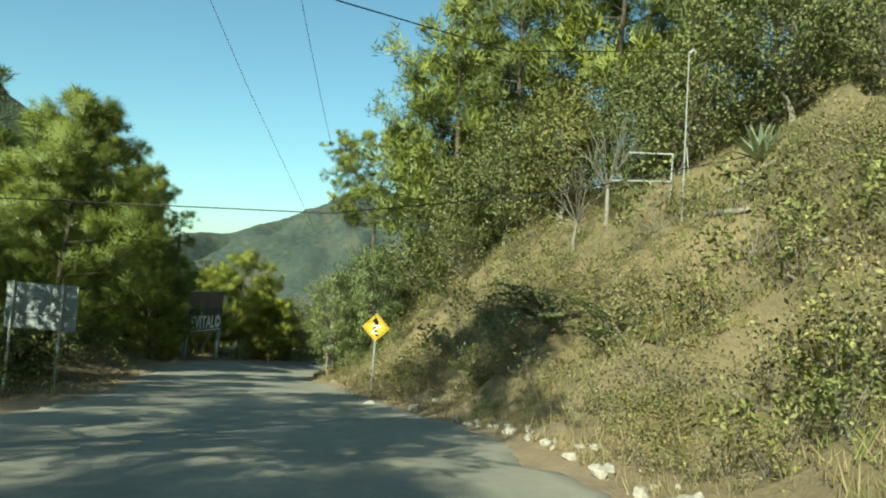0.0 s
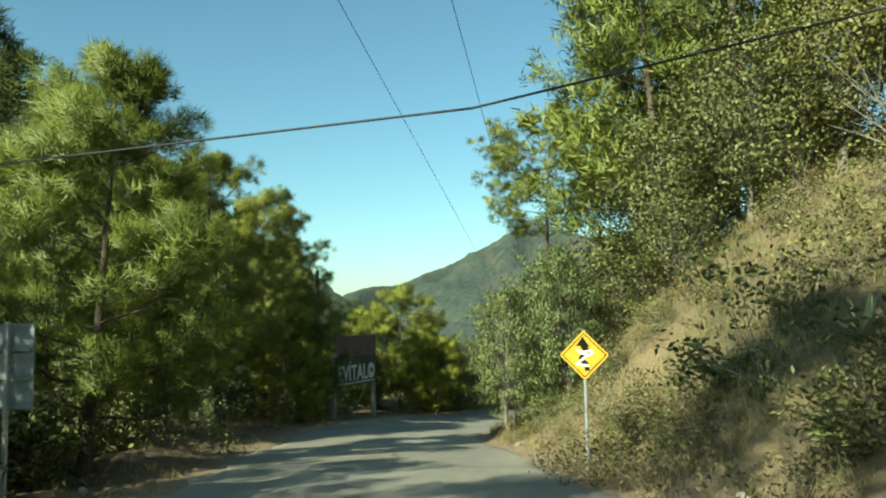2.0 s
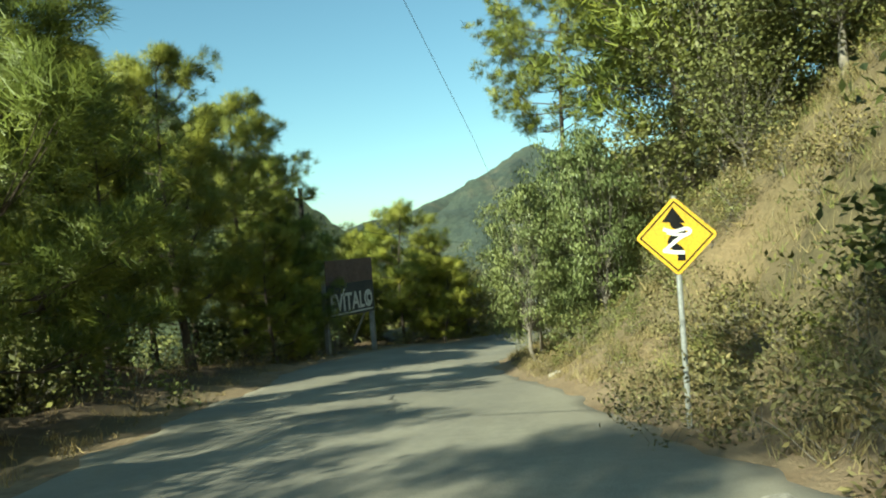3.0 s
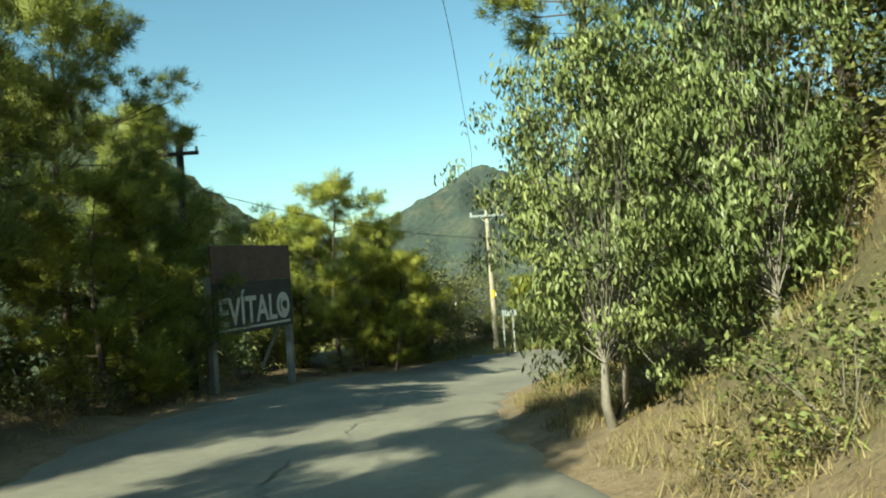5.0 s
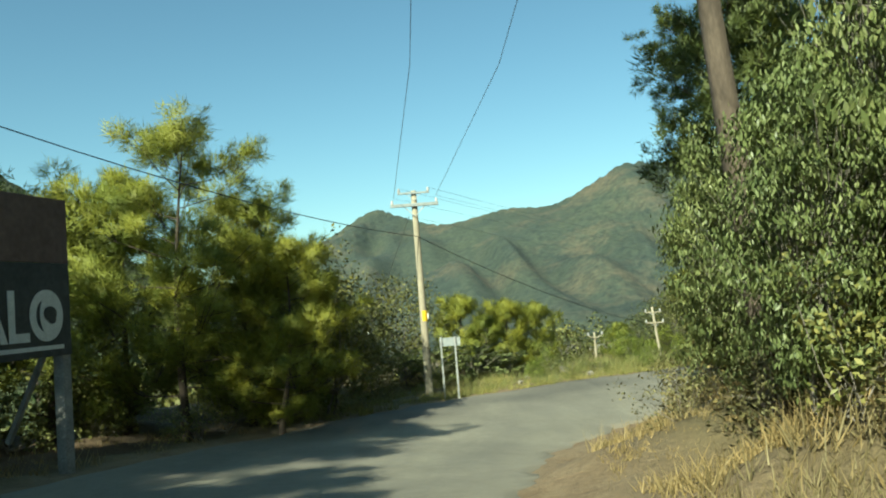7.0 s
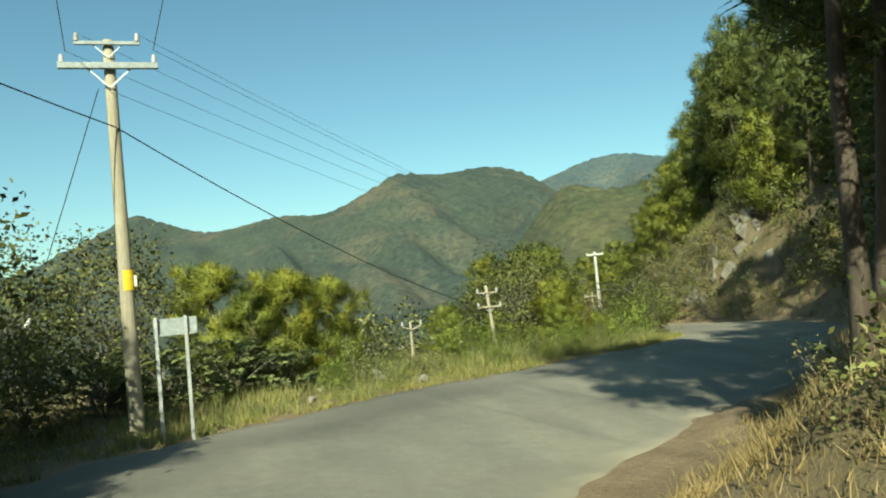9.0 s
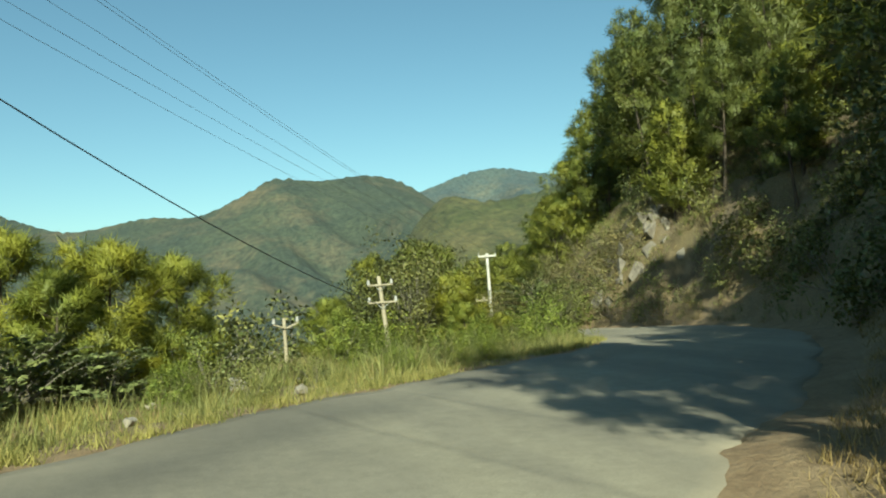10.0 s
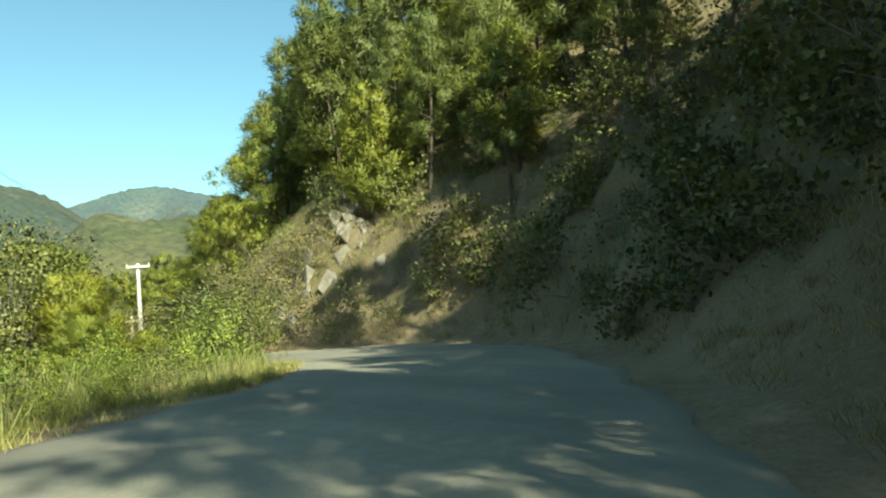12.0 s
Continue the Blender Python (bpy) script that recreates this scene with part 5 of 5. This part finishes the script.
def sign_back(x0, x1, y, z0, z1, rows, posts, label, name, thick=0.03, turn=0.0):
    """The back of a sheet-metal sign: folded panels on two posts."""
    cx = (x0 + x1) / 2
    g = height(cx, y)
    root = thing(name, (cx, y, g), label, "road sign", turn=turn)
    tall = (z1 - z0) / rows
    for k in range(rows):
        bm = bmesh.new()
        box(bm, (x1 - x0, thick, tall - 0.012), (0, 0.04, z0 - g + tall * (k + 0.5)), bevel=0.008)
        panel = part("panel", bm, GALVANISED, root)
        bm = bmesh.new()
        box(bm, (x1 - x0 - 0.06, 0.03, 0.035), (0, 0.04 - thick / 2 - 0.017, z0 - g + tall * (k + 0.5) - tall * 0.42))
        part("flange", bm, GALVANISED, panel)
    for px in posts:
        foot = height(px, y) - g - 0.3
        bm = bmesh.new()
        box(bm, (0.06, 0.05, z1 - g - foot + 0.02), (px - cx, -0.02 - thick / 2, (z1 - g + foot) / 2 + 0.01), bevel=0.006)
        part("post", bm, POST_METAL, root, "pale grey steel post")
    return root


def lettering(text, width, cap, mat, parent, m, name="lettering", label=""):
    cu = bpy.data.curves.new(name, "FONT")
    cu.body, cu.size, cu.extrude, cu.offset = text, 1.0, 0.006, 0.02
    tmp = bpy.data.objects.new(name, cu)
    scene.collection.objects.link(tmp)
    bpy.context.view_layer.update()
    me = bpy.data.meshes.new_from_object(tmp.evaluated_get(bpy.context.evaluated_depsgraph_get()))
    bpy.data.objects.remove(tmp)
    v = np.empty(len(me.vertices) * 3, np.float32)
    me.vertices.foreach_get("co", v)
    v = v.reshape(-1, 3)
    v[:, 0] = (v[:, 0] - v[:, 0].min()) / np.ptp(v[:, 0]) * width
    v[:, 1] = v[:, 1] / 0.70 * cap
    me.vertices.foreach_set("co", v.ravel())
    me.materials.clear()
    me.materials.append(mat)
    ob = child(name, me, parent, label)
    ob.matrix_basis = m
    return ob


def ribbon_disc(rx, rz, thick=0.01, n=28):
    bm = bmesh.new()
    bmesh.ops.create_cone(bm, cap_ends=True, segments=n, radius1=1, radius2=1, depth=thick)
    bmesh.ops.scale(bm, vec=(rx, rz, 1), verts=bm.verts)
    return bm


def billboard():
    a, b = Vector((-15.2, 47.2, 0)), Vector((-14.5, 51.2, 0))
    wide = (b - a).length
    z = min(height(a.x, a.y), height(b.x, b.y))
    root = thing("billboard", (a.x, a.y, z), "weathered dark roadside board lettered in white below a faded red-brown panel", "billboard", turn=math.degrees(math.atan2(b.y - a.y, b.x - a.x)))
    low, split, top = -1.27 - z, 0.28 - z, 1.38 - z
    bm = bmesh.new()
    box(bm, (wide + 0.1, 0.05, split - low), (wide / 2, 0, (low + split) / 2), bevel=0.01)
    dark = part("lower_panel", bm, BOARD_DARK, root, "dark painted panel")
    bm = bmesh.new()
    box(bm, (wide + 0.1, 0.05, top - split - 0.006), (wide / 2, 0, (top + split) / 2 + 0.003), bevel=0.01)
    part("upper_panel", bm, BOARD_BROWN, root, "faded red-brown panel")
    lettering("EVÍTALO", wide - 0.35, 0.80, LETTER_WHITE, dark, Matrix.Translation((0.2, -0.033, -0.98 - z)) @ pose(0, 0, 0, 90, 0, 0), label="white capital letters")
    bm = bmesh.new()
    box(bm, (wide - 0.3, 0.012, 0.07), (wide / 2, -0.032, -1.12 - z))
    part("underline", bm, LETTER_WHITE, dark, "thin white line of small unreadable writing")
    disc = ribbon_disc(0.23, 0.37)
    bmesh.ops.transform(disc, matrix=pose(wide - 0.44, -0.036, -0.58 - z, 90, 0, 0), verts=disc.verts)
    part("letter_disc", disc, LETTER_WHITE, dark, "pale filled oval")
    for x, h, rx, rz in ((wide - 0.45, -0.56, 0.145, 0.12), (wide - 0.41, -0.66, 0.08, 0.07)):
        smudge = ribbon_disc(rx, rz)
        bmesh.ops.transform(smudge, matrix=pose(x, -0.044 - 0.004 * (rx < 0.1), h - z, 90, 0, 0), verts=smudge.verts)
        part("smudge", smudge, BOARD_DARK, dark)
    for px, foot in ((0.0, height(a.x, a.y) - z), (wide, height(b.x, b.y) - z)):
        bm = bmesh.new()
        box(bm, (0.20, 0.20, split - foot + 0.6), (px, 0.14, (split + foot) / 2 - 0.1), bevel=0.02)
        part("post", bm, CONCRETE, root, "square grey concrete post")
        bm = bmesh.new()
        box(bm, (0.09, 0.09, 2.3), (px, 0.75, low - 0.45), (28, 0, 0), bevel=0.01)
        part("brace", bm, CONCRETE, root)
    return root


warning_sign()
sign_back(-9.43, -7.61, 18.6, 1.24, 2.38, 3, (-9.22, -7.97), "back of a large grey sheet-metal sign dappled with light", "sign_board")
sign_back(-9.03, -8.32, 64.7, -2.43, -2.13, 1, (-8.98, -8.50), "back of a small grey road sign on two posts", "road_sign", 0.05)
billboard()

# ---- poles and wires ----


def pole(name, x, y, top, radius, mat, label, arms, lean=(0, 0), sink=0.3, yellow=None, turn=0.0, pins=True):
    g = height(x, y)
    root = thing(name, (x, y, g), label, "utility pole", turn=turn)
    tall = top - g
    child("shaft", tube_mesh("shaft", [[((lean[0] * q, lean[1] * q, -sink + (tall + sink) * q), radius * (1.15 - 0.35 * q)) for q in np.linspace(0, 1, 7)] + [((lean[0], lean[1], tall + 0.004), 0.002)]], mat, 12), root)
    for z, wide, thick, amat, rise, brace in arms:
        q = (z - g) / tall
        bm = bmesh.new()
        ox, oy = lean[0] * q, lean[1] * q - radius - thick / 2
        if rise:
            for side in (-1, 1):
                box(bm, (wide / 2, thick, thick), (ox + side * wide / 4, oy, z - g + rise / 2), (0, -side * math.degrees(math.atan2(rise, wide / 2)), 0), bevel=0.008)
        else:
            box(bm, (wide, thick, thick * 1.15), (ox, oy, z - g), bevel=0.008)
        arm = part("crossarm", bm, amat, root)
        if brace:
            for side in (-1, 1):
                bm = bmesh.new()
                box(bm, (0.03 * wide / 1.75, 0.012, 0.30 * wide), (ox + side * 0.115 * wide, oy + 0.02, z - g - 0.125 * wide), (0, side * 46, 0))
                part("brace", bm, POST_METAL, root)
        for px in ((-0.46 * wide, 0.46 * wide) if pins else ()):
            bm = bmesh.new()
            bmesh.ops.create_cone(bm, cap_ends=True, segments=10, radius1=0.055, radius2=0.035, depth=0.15, matrix=pose(ox + px, oy, z - g + thick * 0.6 + 0.075 + rise))
            part("insulator", bm, PORCELAIN, arm)
    if yellow:
        bm = bmesh.new()
        r = radius * 1.06
        bmesh.ops.create_cone(bm, cap_ends=False, segments=14, radius1=r, radius2=r * 0.99, depth=yellow[1] - yellow[0], matrix=pose(0, 0, (yellow[0] + yellow[1]) / 2 - g))
        part("marker_band", bm, BAND_YELLOW, root, "yellow painted band")
        bm = bmesh.new()
        box(bm, (0.05, 0.03, 0.20), (0.15, -0.03, (yellow[0] + yellow[1]) / 2 - g - 0.02))
        part("number_plate", bm, WHITE_PAINT, root, "small white plate")
    return root


def wire(name, pts, radius, mat, label, sag=0.0):
    p = []
    for a, b in zip(pts[:-1], pts[1:]):
        for t in np.linspace(0, 1, 14)[: None if b is pts[-1] else -1]:
            p.append((np.array(a) * (1 - t) + np.array(b) * t - np.array([0, 0, sag * 4 * t * (1 - t)]), radius))
    tagged(new(name, tube_mesh(name, [p], mat, 5)), label, "cable")


pole("utility_pole", -9.62, 66.25, 3.22, 0.125, POLE_WOOD, "weathered wooden utility pole with a yellow band at the bend",
     [(2.68, 1.75, 0.10, GALVANISED, 0, True), (3.12, 1.15, 0.06, GALVANISED, 0, True)], lean=(-0.05, 0), yellow=(-1.55, -1.17), turn=4)
pole("dark_pole", -17.1, 49.2, 4.95, 0.14, DARK_WOOD, "dark tarred wooden pole with one crossarm among the pines", [(4.42, 1.35, 0.10, DARK_WOOD, 0, False)], turn=8)
pole("short_pole", -1.87, 78.8, -3.12, 0.06, POLE_WOOD, "short grey pole with upswept arms below the road", [(-3.42, 0.86, 0.05, POLE_WOOD, 0.14, False)], turn=20)
pole("valley_pole", 1.55, 79.3, -2.05, 0.075, POLE_WOOD, "leaning wooden pole with two crossarms below the road",
     [(-2.33, 0.80, 0.045, POLE_WOOD, 0, True), (-2.88, 0.92, 0.05, POLE_WOOD, 0, True)], lean=(-0.24, 0.0), turn=-12)
pole("white_pole", 19.4, 108.0, -0.14, 0.13, WHITE_POLE, "slim pale concrete pole with one crossarm", [(-0.34, 1.35, 0.12, WHITE_POLE, 0, False)], turn=-25)
pole("small_pole", 17.9, 106.0, -3.3, 0.09, POLE_WOOD, "small wooden pole with a crossarm among the trees", [(-3.6, 1.2, 0.09, POLE_WOOD, 0, False)], turn=-25)

wire("overhead_wire", [(-1.0, -45, 17.5), (-2.7, 0, 11.9), (-5.3, 23.4, 8.6), (-7.4, 44.7, 5.75), (-8.6, 55, 4.4), (-10.40, 66.1, 2.98)], 0.008, WIRE, "long overhead wire above the road")
wire("overhead_wire", [(1.2, -45, 17.8), (-0.6, 0, 12.1), (-3.15, 23.7, 8.7), (-5.3, 44.7, 5.9), (-6.6, 55.9, 4.5), (-8.85, 66.1, 2.98)], 0.008, WIRE, "long overhead wire above the road")
for a, b in (((-10.4, 66.1, 2.98), (18.8, 108, -0.1)), ((-8.85, 66.1, 2.98), (20.0, 108, -0.1)), ((-10.1, 66.2, 3.30), (18.9, 108, 0.0)), ((-9.1, 66.2, 3.30), (19.9, 108, 0.0)), ((-9.6, 66.2, 2.2), (19.4, 108, -1.0))):
    wire("valley_wire", [a, b], 0.0045, WIRE, "thin wire running on to the next pole", 0.5)
wire("service_cable", [(-17.0, 49.3, 3.4), (-9.62, 66.1, 1.52), (1.35, 79.2, -3.0)], 0.013, CABLE, "black service cable slung between poles", 0.38)
wire("guy_wire", [(-9.9, 66.3, 2.3), (-13.6, 71.5, -4.6)], 0.010, WIRE, "thin guy wire with a white marker")
guard = thing("guy_marker", (-12.2, 69.5, -1.98), "small white marker on the guy wire", "marker", turn=30)
bm = bmesh.new()
bmesh.ops.create_cone(bm, cap_ends=True, segments=10, radius1=0.05, radius2=0.035, depth=0.22, matrix=pose(0, 0, 0, 0, 30, 0))
part("marker_body", bm, WHITE_PAINT, guard)
wire("crossing_cable", [(-24.0, 18.15, 4.66), (-10.2, 18.15, 4.36), (-1.5, 18.15, 4.64), (4.0, 18.5, 5.6), (8.6, 19.2, 6.95)], 0.015, CABLE, "black cable slung across the road", 0.0)
wire("bank_cable", [(-12, 4.0, 9.8), (-0.9, 14, 8.3), (2.45, 17, 8.5), (7.55, 21.4, 10.2)], 0.015, CABLE, "black cable running up to the bank")

# ---- things on the bank ----
gz = height(8.25, 24.9)
gate = thing("pipe_frame", (8.2, 24.9, gz), "open frame of pale metal pipes on the bank", "frame")
for name, p, q in (("upright", (0, 0, -0.2), (0, 0, 7.98 - gz)), ("top_rail", (0, 0, 7.95 - gz), (-1.42, 0, 7.90 - gz)), ("lower_rail", (0.02, 0, 7.06 - gz), (-1.9, 0, 6.95 - gz))):
    child(name, tube_mesh(name, [[(np.array(p), 0.032), (np.array(p) * 0.5 + np.array(q) * 0.5, 0.032), (np.array(q), 0.032)]], PIPE_GREY, 8), gate)
gz = height(7.65, 21.4)
mast = thing("thin_mast", (7.65, 21.4, gz), "thin grey mast with a hanging rope on the bank", "mast")
child("shaft", tube_mesh("shaft", [[((0.05 - 0.12 * q, 0, -0.2 + (10.2 - gz + 0.2) * q), 0.028 - 0.012 * q) for q in np.linspace(0, 1, 6)]], PIPE_GREY, 8), mast)
child("rope", tube_mesh("rope", [[((0.03 + 0.10 * math.sin(q * 3.1), -0.05, 7.5 - gz - 0.75 * math.sin(q * 3.14)), 0.016) for q in np.linspace(0, 1, 12)]], PIPE_GREY, 6), mast)
child("cap", tube_mesh("cap", [[((-0.07, 0, 10.15 - gz), 0.05), ((0.05, 0, 10.27 - gz), 0.04), ((0.12, 0, 10.18 - gz), 0.02)]], PIPE_GREY, 6), mast)


def agave(x, y, size, n=34):
    root = thing("agave", (x, y, height(x, y)), "large spiky grey-green agave on the bank", "agave")
    for k in range(n):
        a, tilt = k * 2.4, 0.25 + 1.05 * k / n
        ln = size * RNG.uniform(0.85, 1.1)
        rows = []
        for q in np.linspace(0, 1, 6):
            w = 0.075 * size * (1 - q) ** 0.6 * (0.75 + 0.9 * q * (1 - q) * 2)
            r, h = ln * q * math.sin(tilt), ln * q * math.cos(tilt) - 0.12 * ln * q * q
            c = np.array([math.cos(a) * r, math.sin(a) * r, h + 0.1])
            sd = np.array([-math.sin(a), math.cos(a), 0]) * w
            rows += [c - sd, c + (0, 0, -0.35 * w), c + sd]
        f = [(3 * m + j, 3 * m + j + 1, 3 * m + j + 4, 3 * m + j + 3) for m in range(5) for j in range(2)]
        child("leaf", mesh_from("leaf", np.array(rows), f, AGAVE_SKIN, True), root)
    return root


agave(10.7, 24.0, 1.5)
agave(3.2, 22.0, 0.8, 20)
for x, y, ln, r, t in ((9.6, 21.8, 2.4, 0.07, 40), (10.6, 20.8, 2.0, 0.06, 15), (8.6, 20.4, 1.2, 0.09, -30)):
    z = height(x, y)
    log = thing("fallen_log", (x, y, z + r * 0.8), "bleached fallen branch lying on the bank", "log", turn=t)
    ends = [height(x + math.cos(radians(t)) * ln * q, y + math.sin(radians(t)) * ln * q) - z for q in (-0.5, 0.5)]
    child("stem", tube_mesh("stem", [[((ln * q, 0.05 * math.sin(9 * q), ends[0] * (0.5 - q) + ends[1] * (0.5 + q)), r * (1 - 0.4 * abs(q + 0.2))) for q in np.linspace(-0.5, 0.5, 7)]], PALE_BARK, 8), log)
